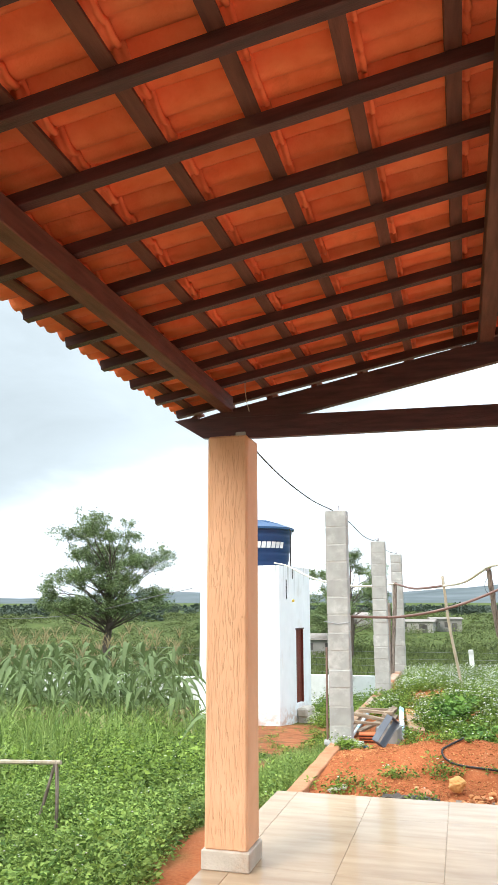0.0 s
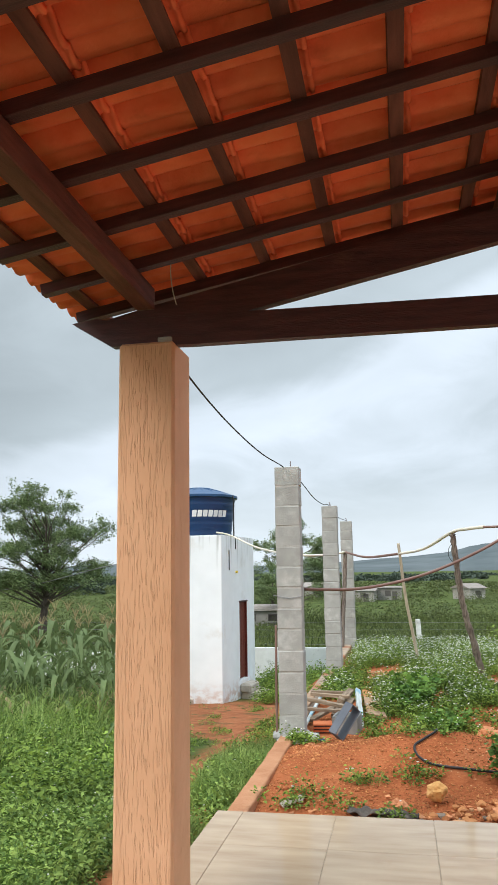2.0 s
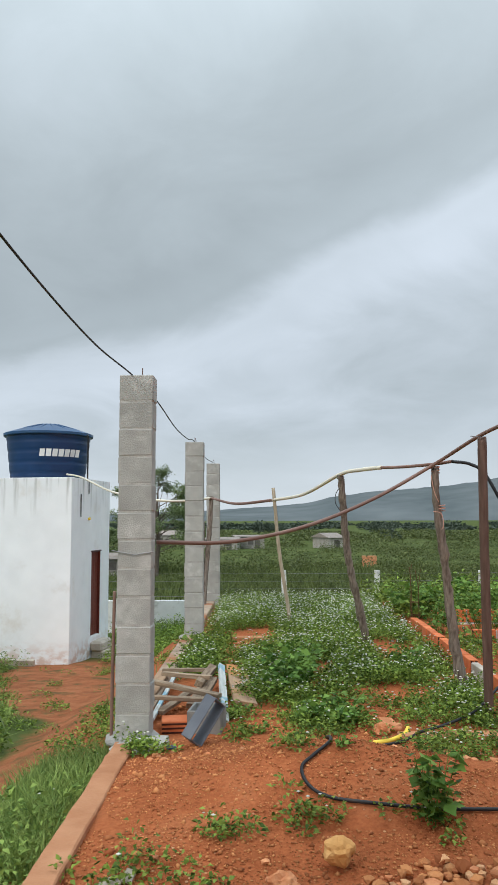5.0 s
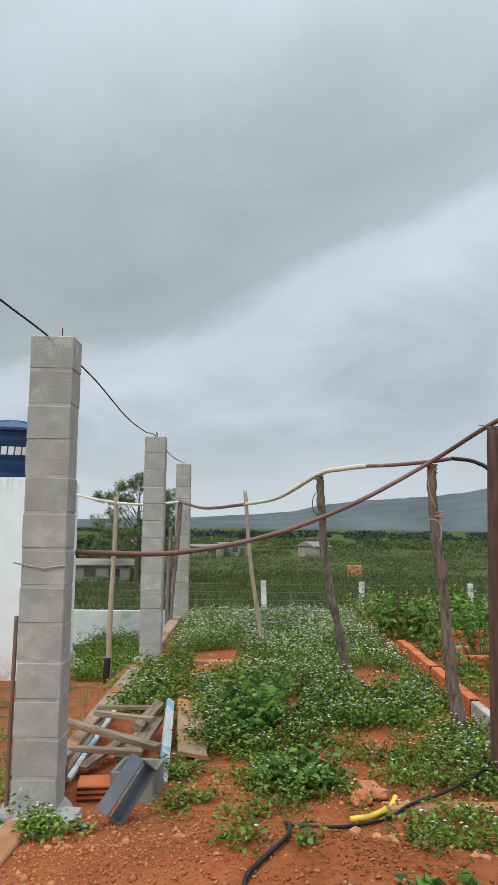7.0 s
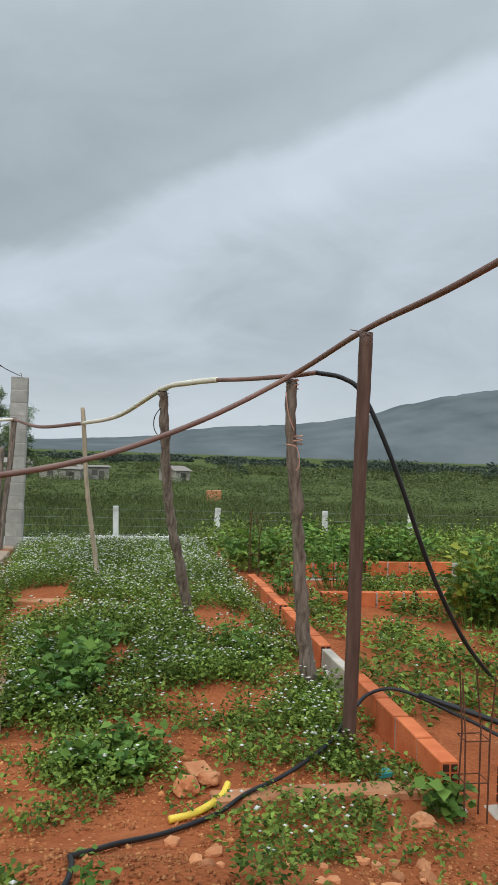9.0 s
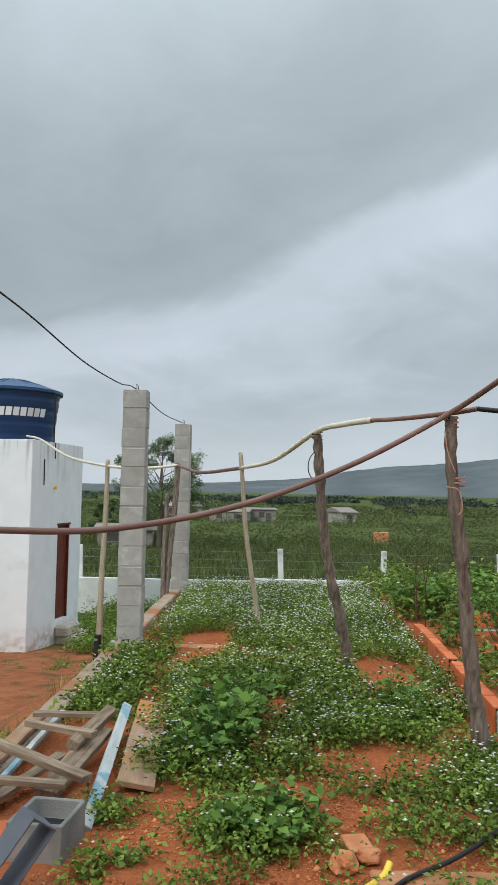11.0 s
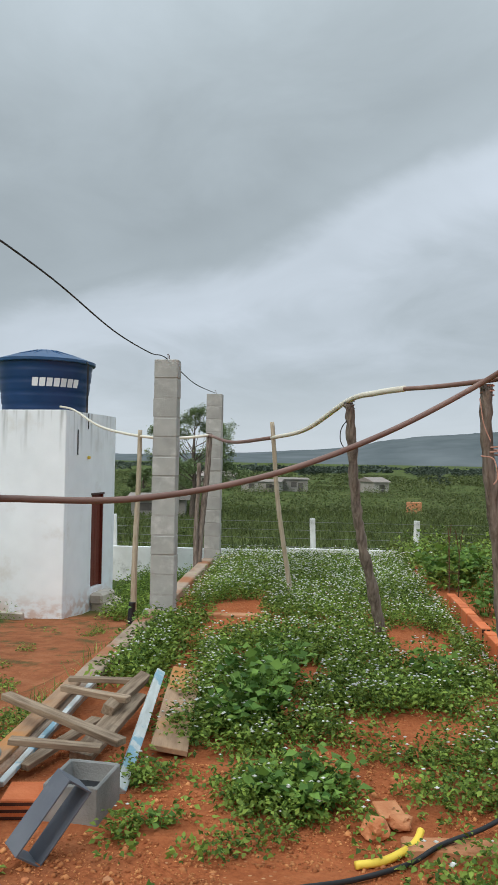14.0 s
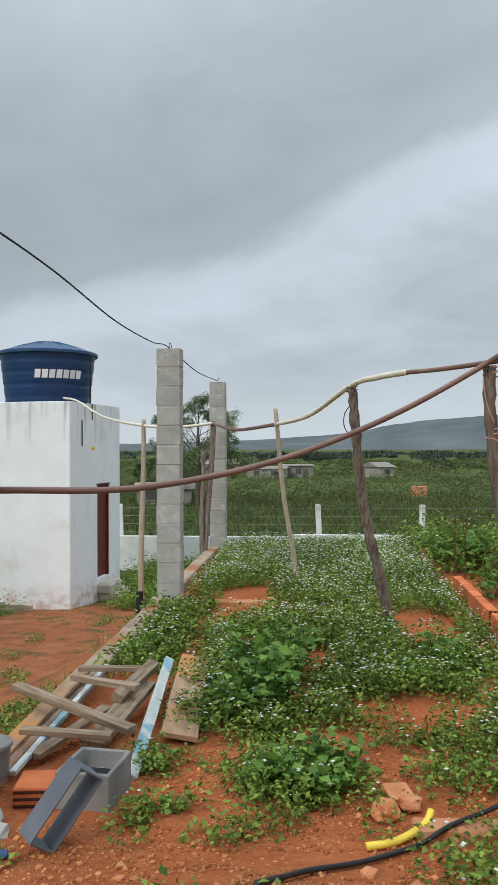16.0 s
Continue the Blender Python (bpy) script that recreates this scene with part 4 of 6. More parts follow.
line("water_pipe", [(0.40, 9.22, 1.29), (0.95, 9.55, 1.285), (1.55, 9.95, 1.40), (2.15, 10.25, 1.63), (2.72, 10.38, 1.94), (2.94, 9.66, 2.125), (3.07, 8.9, 2.20), (3.30, 7.9, 2.385), (3.7, 6.5, 2.70)], 0.0155, M_PIPE_BROWN, "brown plastic water pipe sagging between pillar and poles", "pipe", n=10, sides=20)
line("water_pipe", [(-3.45, 21.40, 2.52), (-2.9, 20.6, 2.40), (-1.8, 18.6, 2.0), (-0.75, 17.0, 1.80), (-0.2, 17.05, 1.78), (0.26, 17.15, 1.83)], 0.021, M_PIPE_CREAM, "cream pipe from the water tank to the poles", "pipe")
line("water_pipe", [(0.26, 17.15, 1.83), (0.75, 15.7, 1.70), (1.33, 14.30, 1.72)], 0.021, M_PIPE_BROWN, "brown plastic water pipe slung between poles", "pipe")
line("water_pipe", [(1.33, 14.30, 1.72), (1.70, 13.1, 1.765), (2.03, 11.92, 1.94), (2.20, 11.45, 1.960), (2.36, 11.1, 1.960)], 0.021, M_PIPE_CREAM, "cream pipe resting on a crooked pole", "pipe")
line("water_pipe", [(2.34, 11.14, 1.960), (2.52, 10.80, 1.945), (2.735, 10.45, 1.945), (2.86, 10.34, 1.96)], 0.015, M_PIPE_BROWN, "brown pipe joined to the cream one", "pipe")
line("hose", [(2.86, 10.34, 1.96), (3.02, 10.30, 1.93), (3.14, 10.25, 1.82), (3.33, 10.2, 1.40), (3.62, 10.3, 0.78), (3.95, 10.5, 0.30), (4.35, 10.8, -0.08)], 0.0145, M_HOSE, "black hose dropping from the pole to the ground", "hose")
line("overhead_cable", [(0.32, 4.72, 2.60), (0.22, 5.5, 2.585), (0.20, 6.6, 2.518), (0.19, 8.0, 2.50), (0.24, 9.1, 2.507), (0.25, 10.3, 2.50), (0.25, 11.7, 2.435), (0.25, 13.0, 2.455), (0.26, 13.76, 2.505), (0.26, 15.6, 2.44), (0.26, 17.7, 2.505)], 0.0055, M_CABLE, "black cable strung over the block pillars", "cable", sides=6)
line("hose", [(x, y, ground_z(x, y) + 0.018) for x, y in ((1.57, 8.42), (1.64, 8.6), (1.73, 8.77), (1.93, 8.96), (2.16, 9.13))] + [(2.3, 9.22, -0.06), (2.52, 9.38, -0.05), (2.80, 9.66, -0.03), (3.0, 9.92, 0.02), (3.16, 10.05, 0.10), (3.34, 10.0, 0.13), (3.62, 9.78, 0.04), (3.95, 9.5, -0.06), (4.6, 9.2, -0.08)], 0.0105, M_HOSE, "black hose snaking over red soil and the brick wall", "hose")
line("hose", [(x, y, ground_z(x, y) + 0.018) for x, y in ((1.57, 8.42), (1.58, 8.30), (1.56, 8.17), (1.46, 8.03), (1.39, 7.91), (1.42, 7.77), (1.53, 7.69), (1.76, 7.64), (2.04, 7.61), (2.31, 7.60), (2.6, 7.62), (2.9, 7.62))], 0.0095, M_HOSE, "black hose looped over the soil mound", "hose")
line("hose", [(3.42, 9.95, 0.12), (3.7, 9.75, 0.06), (4.0, 9.5, 0.0), (4.4, 9.2, -0.06)], 0.016, M_HOSE, "cut end of a black hose", "hose")
line("conduit", [(1.95, 9.10, -0.10), (2.06, 9.14, -0.098), (2.15, 9.21, -0.09), (2.205, 9.27, -0.08), (2.235, 9.33, -0.06)], 0.0165, M_PIPE_YELLOW, "short bent yellow conduit lying on the soil", "conduit")

line("loose_wire", [(2.05, 11.96, 1.82), (1.985, 11.93, 1.73), (1.98, 11.94, 1.63), (2.03, 11.98, 1.55)], 0.004, M_CABLE, "thin black wire dangling from the pole", "wire", sides=5)
line("twine", [(2.69, 10.40, 1.84), (2.71, 10.39, 1.70), (2.75, 10.39, 1.60)], 0.0035, M_ROPE, "pink twine hanging from the gnarled pole", "twine", sides=5)
line("twine", [(2.70, 10.41, 1.52), (2.77, 10.40, 1.50), (2.79, 10.40, 1.40), (2.77, 10.40, 1.36)], 0.0035, M_ROPE, "loose pink twine end on the gnarled pole", "twine", sides=5)
line("loose_wire", [(2.94, 9.61, 2.09), (2.88, 9.60, 2.10), (2.83, 9.60, 2.105)], 0.003, M_WIRE, "bent wire end on top of the brown post", "wire", sides=5)

# ---- hollow brick footing walls ----
def brick_wall(label, x, y, rz, runs, base):
    wall_ = thing("brick_wall", label, "brick wall", "footing walls", at=(x, y, base), rz=rz)
    for lo, hi, lift in runs:
        s = lo
        r = random.Random(int(lo * 100) + 3)
        while s < hi - 0.1:
            ln = min(0.29, hi - s)
            ob = part("brick", box(-0.045, 0.045, 0.006, ln - 0.006, 0, 0.185, 0.004), M_BRICK, wall_)
            ob.matrix_basis = pose(r.uniform(-0.004, 0.004), s, lift + r.uniform(-0.004, 0.004), 0, 0, r.uniform(-0.7, 0.7))
            s += 0.30
        part("mortar_bed", box(-0.037, 0.037, lo + 0.01, hi - 0.02, lift - 0.02, lift + 0.175), M_MORTAR, wall_)
        # the ends are solid; dark plates stand for the shade in the hollows
        bm = bmesh.new()
        for end in (lo + 0.005, hi - 0.006):
            for zz in range(4):
                for sx in (-0.020, 0.020):
                    box(sx - 0.014, sx + 0.014, end - 0.0035, end + 0.0035, lift + 0.014 + zz * 0.042, lift + 0.046 + zz * 0.042, 0, bm)
        part("hollow", bm, M_HOLE_SHADE, wall_, "dark plates painting the shade of hollows on the brick ends")
    a_, b_ = min(r_[0] for r_ in runs), max(r_[1] for r_ in runs)
    part("footing", box(-0.075, 0.075, a_ - 0.05, b_ + 0.02, -0.4, -0.015, 0.01), M_PALECRETE, wall_, "pale cement footing")
    return wall_


brick_wall("low wall of orange hollow bricks on a cement footing", 3.222, 9.12, -0.55, [(0.0, 1.38, 0.0), (2.1, 3.45, -0.005), (3.55, 5.25, 0.0)], -0.10)
part_fill = tagged(part("cement_wall", box(3.205, 3.275, 10.55, 11.2, -0.3, 0.06, 0.006), M_PALECRETE), "plain cement stretch in the low brick wall", "wall")
brick_wall("low cross wall of orange hollow bricks among weeds", 3.95, 15.3, -90, [(0.0, 0.9, 0.0), (1.0, 2.3, 0.02)], -0.10)
brick_wall("low cross wall of orange hollow bricks in the plot", 3.85, 13.5, -90, [(0.0, 1.0, 0.0), (1.05, 1.95, 0.0)], -0.14)
brick_wall("end of an orange hollow brick wall beside rebar", 3.43, 9.05, -90, [(0.0, 1.5, 0.0)], -0.10)


def rebar_cage(x, y, base, h, label):
    ob = thing("rebar_cage", label, "rebar", at=(x, y, base))
    r = random.Random(int(x * 50 + y))
    for dx, dy in ((-0.05, -0.04), (-0.045, 0.05), (0.05, -0.05), (0.06, 0.05)):
        part("bar", tube([(dx, dy, -0.1), (dx + r.uniform(-0.02, 0.02), dy, h * 0.6), (dx + r.uniform(-0.035, 0.035), dy + r.uniform(-0.02, 0.02), h * r.uniform(0.9, 1.05))], 0.004, 6), M_REBAR, ob)
    for z in (0.18, 0.36):
        part("stirrup", tube([(-0.055, -0.045, z), (0.055, -0.05, z), (0.06, 0.05, z), (-0.05, 0.05, z), (-0.055, -0.045, z)], 0.003, 5), M_REBAR, ob)


rebar_cage(3.265, 9.0, -0.12, 0.62, "rusty reinforcing bars standing in a footing gap")
rebar_cage(3.36, 14.7, -0.1, 0.90, "rusty reinforcing bars rising from weeds")

# ---- things on the red soil beside the first pillar ----
def plank(p0, p1, width, thick, material, label, roll=0.0, name="plank"):
    """A sawn board from p0 to p1 (centre line), with slightly uneven edges."""
    p0, p1 = Vector(p0), Vector(p1)
    ln = (p1 - p0).length
    bm = box(0, ln, -width / 2, width / 2, -thick / 2, thick / 2, 0.003)
    bmesh.ops.subdivide_edges(bm, edges=[e_ for e_ in bm.edges if abs((e_.verts[0].co - e_.verts[1].co).x) > ln * 0.6], cuts=6)
    for v in bm.verts:
        v.co += Vector((0, 0.05 * width * noise.noise(v.co * 5 + p0 * 3), 0.10 * thick * noise.noise(v.co * 4 + p0 * 5)))
    ob = tagged(part(name, bm, material), label, "board")
    d = (p1 - p0).normalized()
    m = d.to_track_quat("X", "Z").to_matrix().to_4x4()
    ob.matrix_world = Matrix.Translation(p0) @ m @ pose(0, 0, 0, roll)
    return ob


plank((0.885, 9.60, -0.085), (0.775, 11.10, 0.05), 0.06, 0.035, M_PLANK_BLUE, "narrow board with flaking pale blue paint", 30)
plank((1.03, 10.05, -0.06), (0.90, 11.42, -0.02), 0.20, 0.03, M_PLANK_ORANGE, "wide weathered board stained with red soil", 10)
plank((0.03, 10.33, 0.10), (0.83, 9.85, 0.045), 0.068, 0.035, M_PLANK, "thick grey-brown plank across the wood pile")
plank((0.27, 9.80, 0.05), (0.73, 9.83, 0.02), 0.06, 0.03, M_PLANK, "split pale plank in the wood pile")
plank((0.27, 10.62, 0.07), (0.72, 10.44, 0.07), 0.055, 0.035, M_PLANK, "short brown offcut in the wood pile")
plank((0.24, 10.83, 0.06), (0.70, 10.88, 0.05), 0.05, 0.03, M_PLANK, "short brown offcut in the wood pile")
plank((0.215, 9.62, -0.03), (0.235, 11.0, 0.01), 0.10, 0.025, M_PLANK_ORANGE, "long soil-stained board lying along the kerb")
plank((0.62, 10.35, 0.03), (0.70, 10.95, 0.06), 0.07, 0.06, M_PLANK, "dark square offcut leaning in the wood pile", 20)
plank((0.33, 9.55, -0.06), (0.35, 11.1, 0.0), 0.035, 0.025, M_PLANK_BLUE, "long board with traces of pale blue paint")
plank((0.62, 9.85, -0.04), (0.70, 10.75, 0.0), 0.12, 0.04, M_PLANK, "dark weathered board under the wood pile", 8)
plank((0.36, 9.75, -0.06), (0.56, 10.35, -0.02), 0.07, 0.03, M_PLANK, "thin weathered lath under the wood pile")

# grey sheet-metal box, open both ways, tipped on its corner
tray = thing("metal_box", "grey painted sheet-metal box frame tipped against the cement basin", "box")
bw, bl, bd, th = 0.13, 0.315, 0.10, 0.007
for x0, x1, z0, z1 in ((-bw / 2, -bw / 2 + th, 0, bl), (bw / 2 - th, bw / 2, 0, bl), (-bw / 2 + th, bw / 2 - th, 0, th), (-bw / 2 + th, bw / 2 - th, bl - th, bl)):
    part("side", box(x0, x1, -bd / 2, bd / 2, z0, z1, 0.001), M_GREY_METAL, tray)
u_ = Vector((0.193, 0.13, 0.29)).normalized()
v_ = Vector((0.11, 0.14, -0.136))
v_ = (v_ - u_ * v_.dot(u_)).normalized()
n_ = u_.cross(v_)
tray.matrix_world = Matrix.Translation((0.69, 8.90, -0.035)) @ Matrix((v_, n_, u_)).transposed().to_4x4()

basin = thing("cement_basin", "square grey cement basin with a recessed top", "basin", at=(0.760, 9.43, -0.14), rz=-6)
bm = box(-0.125, 0.125, -0.14, 0.14, 0, 0.205, 0.0)
top_face = max(bm.faces, key=lambda f_: f_.calc_center_median().z)
bmesh.ops.inset_region(bm, faces=[top_face], thickness=0.026)
well = bmesh.ops.extrude_face_region(bm, geom=[top_face])
for v in [g_ for g_ in well["geom"] if isinstance(g_, bmesh.types.BMVert)]:
    v.co = Vector((v.co.x * 0.9, v.co.y * 0.9, v.co.z - 0.085))
bmesh.ops.delete(bm, geom=[top_face], context="FACES")
bmesh.ops.bevel(bm, geom=bm.edges[:], offset=0.006, segments=1, affect="EDGES")
bmesh.ops.recalc_face_normals(bm, faces=bm.faces[:])
part("body", bm, M_CONCRETE, basin)
# black plate put in for the shade at the bottom of the recess
part("wet_bottom", box(-0.088, 0.088, -0.10, 0.10, 0.121, 0.128), M_HOSE, basin, "near-black plate painting the shade in the recess")
pot = thing("mortar_bucket", "dark mortar-caked bucket standing by the wood pile", "bucket", at=(0.262, 9.45, -0.03))
part("body", lathe([(0.08, 0.0), (0.085, 0.01), (0.095, 0.125), (0.10, 0.13), (0.10, 0.15), (0.088, 0.15), (0.084, 0.05), (0.02, 0.045)], 28), M_CONCRETE, pot)
part("rim", lathe([(0.101, 0.132), (0.104, 0.136), (0.104, 0.148), (0.101, 0.152)], 28), M_CONCRETE, pot)
clay = thing("clay_brick", "loose orange hollow brick lying on the soil", "brick", at=(0.575, 9.40, -0.11), rz=8)
bm = box(-0.15, 0.10, -0.095, 0.095, 0, 0.10, 0.005)
part("body", bm, M_BRICK, clay)
# dark strips laid on the face paint the shade of its grooves
for k in range(3):
    part("groove", box(-0.148, 0.098, -0.0975, -0.094, 0.015 + 0.03 * k, 0.028 + 0.03 * k), M_HOLE_SHADE, clay)


def stone(loc, r, material, seed, label="", flat=0.7, rough=1.0):
    bm = bmesh.new()
    bmesh.ops.create_icosphere(bm, subdivisions=3 if r > 0.045 else 1, radius=r)
    o = Vector((seed * 3.1, seed * 1.7, seed))
    for v in bm.verts:
        v.co *= 1 + rough * (0.55 * noise.noise(v.co.normalized() * 1.5 + o) + 0.30 * noise.noise(v.co.normalized() * 3.3 + o))
        v.co.z *= flat
    ob = part("stone", bm, material)
    ob.location = loc
    ob.rotation_euler = (0, 0, seed)
    if label:
        tagged(ob, label, "stone")
    return ob


stone((1.52, 7.2, -0.03), 0.07, M_ROCK_ORANGE, 2, "angular orange-yellow rock beside the slab", 0.85, 0.55)
stone((1.26, 7.0, -0.08), 0.06, M_STONE, 5, "rounded grey-brown stone at the mound's foot")
stone((2.05, 9.37, -0.08), 0.062, M_STONE, 7, "red-brown stone behind the yellow conduit", 0.7, 0.55)
stone((2.16, 9.46, -0.09), 0.055, M_STONE, 8, "flat brown stone behind the yellow conduit", 0.6, 0.55)
stone((3.02, 8.95, -0.10), 0.06, M_STONE, 9, "brown stone at the end of the cross beam", 0.7, 0.55)
r = random.Random(5)
heap = bmesh.new()
for k in range(620):
    x = 1.25 + 2.0 * r.random() ** 0.75
    y = 6.60 + 0.60 * r.random() * min(1.0, 0.30 + (x - 1.2))
    size_ = 0.011 + 0.030 * r.random() ** 1.8
    at_ = (x, y, ground_z(x, y) + 0.012 + 0.03 * r.random() * (x > 1.6))
    if k < 190:
        ob = stone(at_, size_, r.choice((M_STONE, M_STONE, M_STONE_TAN, M_STONE_TAN, M_STONE_GREY)), 20 + k, "small red-brown rubble stone beside the slab")
        ob["group"] = "rubble"
        continue
    made = bmesh.ops.create_icosphere(heap, subdivisions=1, radius=size_)
    o = Vector((k * 3.1, k * 1.7, k))
    for v in made["verts"]:
        q = v.co.normalized()
        v.co = v.co * (1 + 0.55 * noise.noise(q * 1.5 + o) + 0.3 * noise.noise(q * 3.3 + o))
        v.co = Vector((v.co.x, v.co.y, v.co.z * 0.7)) + Vector(at_)
tagged(part("rubble_heap", heap, L_GRAVEL), "loose heap of small orange and brown rubble", "rubble", kind="stuff")
for k in range(46):
    x, y = r.uniform(0.35, 1.35), r.uniform(6.6, 7.25)
    if r.random() < 0.5:
        x, y = r.uniform(0.45, 1.2), r.uniform(8.6, 8.85)
    ob = stone((x, y, ground_z(x, y) + 0.006), r.uniform(0.010, 0.026), M_STONE, 190 + k, "small red-brown rubble stone on the soil")
    ob["group"] = "rubble"
for k in range(30):
    x, y = r.uniform(1.9, 2.9), r.uniform(8.3, 8.9)
    ob = stone((x, y, ground_z(x, y) + 0.008), r.uniform(0.012, 0.038), M_STONE, 290 + k, "small red-brown rubble stone near the cross beam")
    ob["group"] = "rubble"

stone((0.34, 8.95, -0.10), 0.17, M_MORTAR, 3, "rough grey cement spill at the block pillar foot", 0.35)

# fine gravel over the bare soil
gpts = []
while len(gpts) < 26000:
    x, y = rng.uniform(0.3, 3.3), rng.uniform(6.55, 10.4)
    if field_noise(x, y, 1.7) > -0.25 and rng.random() < 1.25 - 0.2 * abs(y - 7.8):
        gpts.append((x, y, ground_z(x, y) + 0.002))
gpts = np.array(gpts)
gr = rng.gamma(1.3, 0.0026, len(gpts)) + 0.0015
octa = np.array([(1, 0, 0), (0, 1, 0), (-1, 0, 0), (0, -1, 0), (0, 0, 0.7), (0, 0, -0.7)])
tri = np.array([(0, 1, 4), (1, 2, 4), (2, 3, 4), (3, 0, 4), (1, 0, 5), (2, 1, 5), (3, 2, 5), (0, 3, 5)])
jit = 1 + 0.5 * rng.uniform(-1, 1, (len(gpts), 6, 3))
rot = rng.uniform(0, 6.28, len(gpts))
o3 = octa[None] * jit * gr[:, None, None]
c_, s_ = np.cos(rot)[:, None], np.sin(rot)[:, None]
o3 = np.stack([o3[..., 0] * c_ - o3[..., 1] * s_, o3[..., 0] * s_ + o3[..., 1] * c_, o3[..., 2]], -1) + gpts[:, None]
mesh_np("gravel", o3.reshape(-1, 3), (np.arange(len(gpts))[:, None, None] * 6 + tri).reshape(-1, 3), L_GRAVEL, "loose reddish gravel over bare soil", "gravel")

# litter
bm = bmesh.new()
bmesh.ops.create_grid(bm, x_segments=30, y_segments=9, size=0.5)
for v in bm.verts:
    v.co = Vector((v.co.x * 0.46, v.co.y * 0.09 * (1 + 0.6 * noise.noise(v.co * 3)), 0.035 + 0.05 * noise.noise(v.co * 6)))
bmesh.ops.solidify(bm, geom=bm.faces[:], thickness=0.004)
sheet = tagged(part("plastic_sheet", bm, M_PLASTIC_BLACK, smooth=True), "crumpled dirty black plastic sheet at the slab edge", "plastic sheet")
sheet.matrix_world = pose(1.16, 6.84, -0.11, 0, 0, -10)
pk = tagged(part("litter_packet", box(-0.04, 0.04, -0.025, 0.025, 0, 0.035, 0.008), M_LITTER_TEAL), "small teal and white discarded packet", "litter")
pk.matrix_world = pose(3.02, 9.42, -0.10, 5, 4, 20)
pk2 = tagged(part("litter_scrap", box(-0.06, 0.06, -0.02, 0.02, 0, 0.008, 0.002), M_LITTER), "thin white scrap lying at the slab edge", "litter")
pk2.matrix_world = pose(1.42, 6.66, -0.10, 0, 4, -12)
for k, (x, y, s) in enumerate(((0.40, 6.66, 0.035), (0.52, 6.98, 0.05), (0.60, 7.03, 0.04))):
    q = tagged(part("broken_tile", box(-s, s, -s * 0.6, s * 0.6, 0, 0.012, 0.002), M_PALECRETE), "broken pale tile piece on the soil", "tile piece")
    q.matrix_world = pose(x, y, ground_z(x, y) + 0.02, 14, -10, 40 * k)

scrap = tagged(part("litter_scrap", box(-0.035, 0.035, -0.02, 0.02, 0, 0.02, 0.006), M_TANK_LID), "small crumpled blue plastic scrap on gravel", "litter")
scrap.matrix_world = pose(0.56, 8.86, ground_z(0.56, 8.86) + 0.012, 8, 5, 25)
shard = tagged(part("roof_tile_shard", box(-0.07, 0.07, -0.05, 0.05, 0, 0.016, 0.004), M_STONE), "thin brown tile shard beside the yellow conduit", "tile piece")
shard.matrix_world = pose(2.12, 9.52, ground_z(2.12, 9.52) + 0.04, 24, 10, 35)

# ---- boundary wall, fence and far buildings ----
wall_ = thing("boundary_wall", "low stained whitewashed boundary wall with weeds before it", "wall", kind="structure")
for x0, x1, zt in ((-26, -5.0, -1.30), (-4.99, 1.0, -1.12), (1.01, 9.0, -1.05)):
    part("panel", box(x0, x1, 28.0, 28.15, -3.2, zt, 0.01), M_WALL_DIRTY, wall_)
post = None
for k in range(8):
    x = 1.72 + 2.95 * (k - 3) + (0.35 if k == 5 else 0)
    if post is None:
        post = thing("fence_post", "square white concrete fence post with barbed wire", "fence post", "fence posts")
        part("post", box(-0.07, 0.07, -0.06, 0.06, -0.6, 1.10, 0.012), M_WALL_DIRTY, post)
        post.matrix_world = pose(x, 28.32, -1.3, 0, 1, 0)
    else:
        copy_thing(post, pose(x + 0.15, 28.32 - 0.25 * max(0, k - 4), -1.3, 0, (-1) ** k * 2, k * 7))
for k in range(4):
    line("fence_wire", [(-12, 28.3, -1.0 + 0.24 * k), (0, 28.28, -1.03 + 0.24 * k), (14, 28.3, -1.0 + 0.24 * k)], 0.006, M_WIRE, "thin barbed wire between fence posts", "wire", n=3, sides=4)


def far_house(x, y, w, d, h, roof, label, rz=0.0, windows=2, wallm=None):
    z = ground_z(x, y) - 0.3
    hs_ = thing("farm_house", label, "house", "distant houses", at=(x, y, z), rz=rz)
    part("wall", box(-w / 2, w / 2, -d / 2, d / 2, 0, h), wallm or M_FAR_WALL, hs_)
    bm = bmesh.new()
    o = 0.35
    v = [bm.verts.new(c) for c in ((-w / 2 - o, -d / 2 - o, h - 0.1), (w / 2 + o, -d / 2 - o, h - 0.1), (w / 2 + o, d / 2 + o, h - 0.1), (-w / 2 - o, d / 2 + o, h - 0.1), (-w / 2 - o, 0, h + roof), (w / 2 + o, 0, h + roof))]
    for f in ((0, 1, 5, 4), (2, 3, 4, 5), (0, 4, 3), (1, 2, 5), (3, 2, 1, 0)):
        bm.faces.new([v[i] for i in f])
    part("roof", bm, M_ROOF_FAR, hs_)
    # flat dark plates on the solid wall paint the shade of openings
    for k in range(windows):
        xx = -w / 2 + w * (k + 0.6) / (windows + 0.2)
        win = part("window", box(xx - 0.45, xx + 0.45, -d / 2 - 0.03, -d / 2 + 0.02, h * 0.42, h * 0.78), M_DARK, hs_)
        part("sill", box(xx - 0.5, xx + 0.5, -d / 2 - 0.08, -d / 2 + 0.01, h * 0.38, h * 0.415), M_FAR_WALL, win)
    part("door", box(w / 2 - 1.6, w / 2 - 0.8, -d / 2 - 0.03, -d / 2 + 0.02, 0, h * 0.72), M_DARK, hs_)


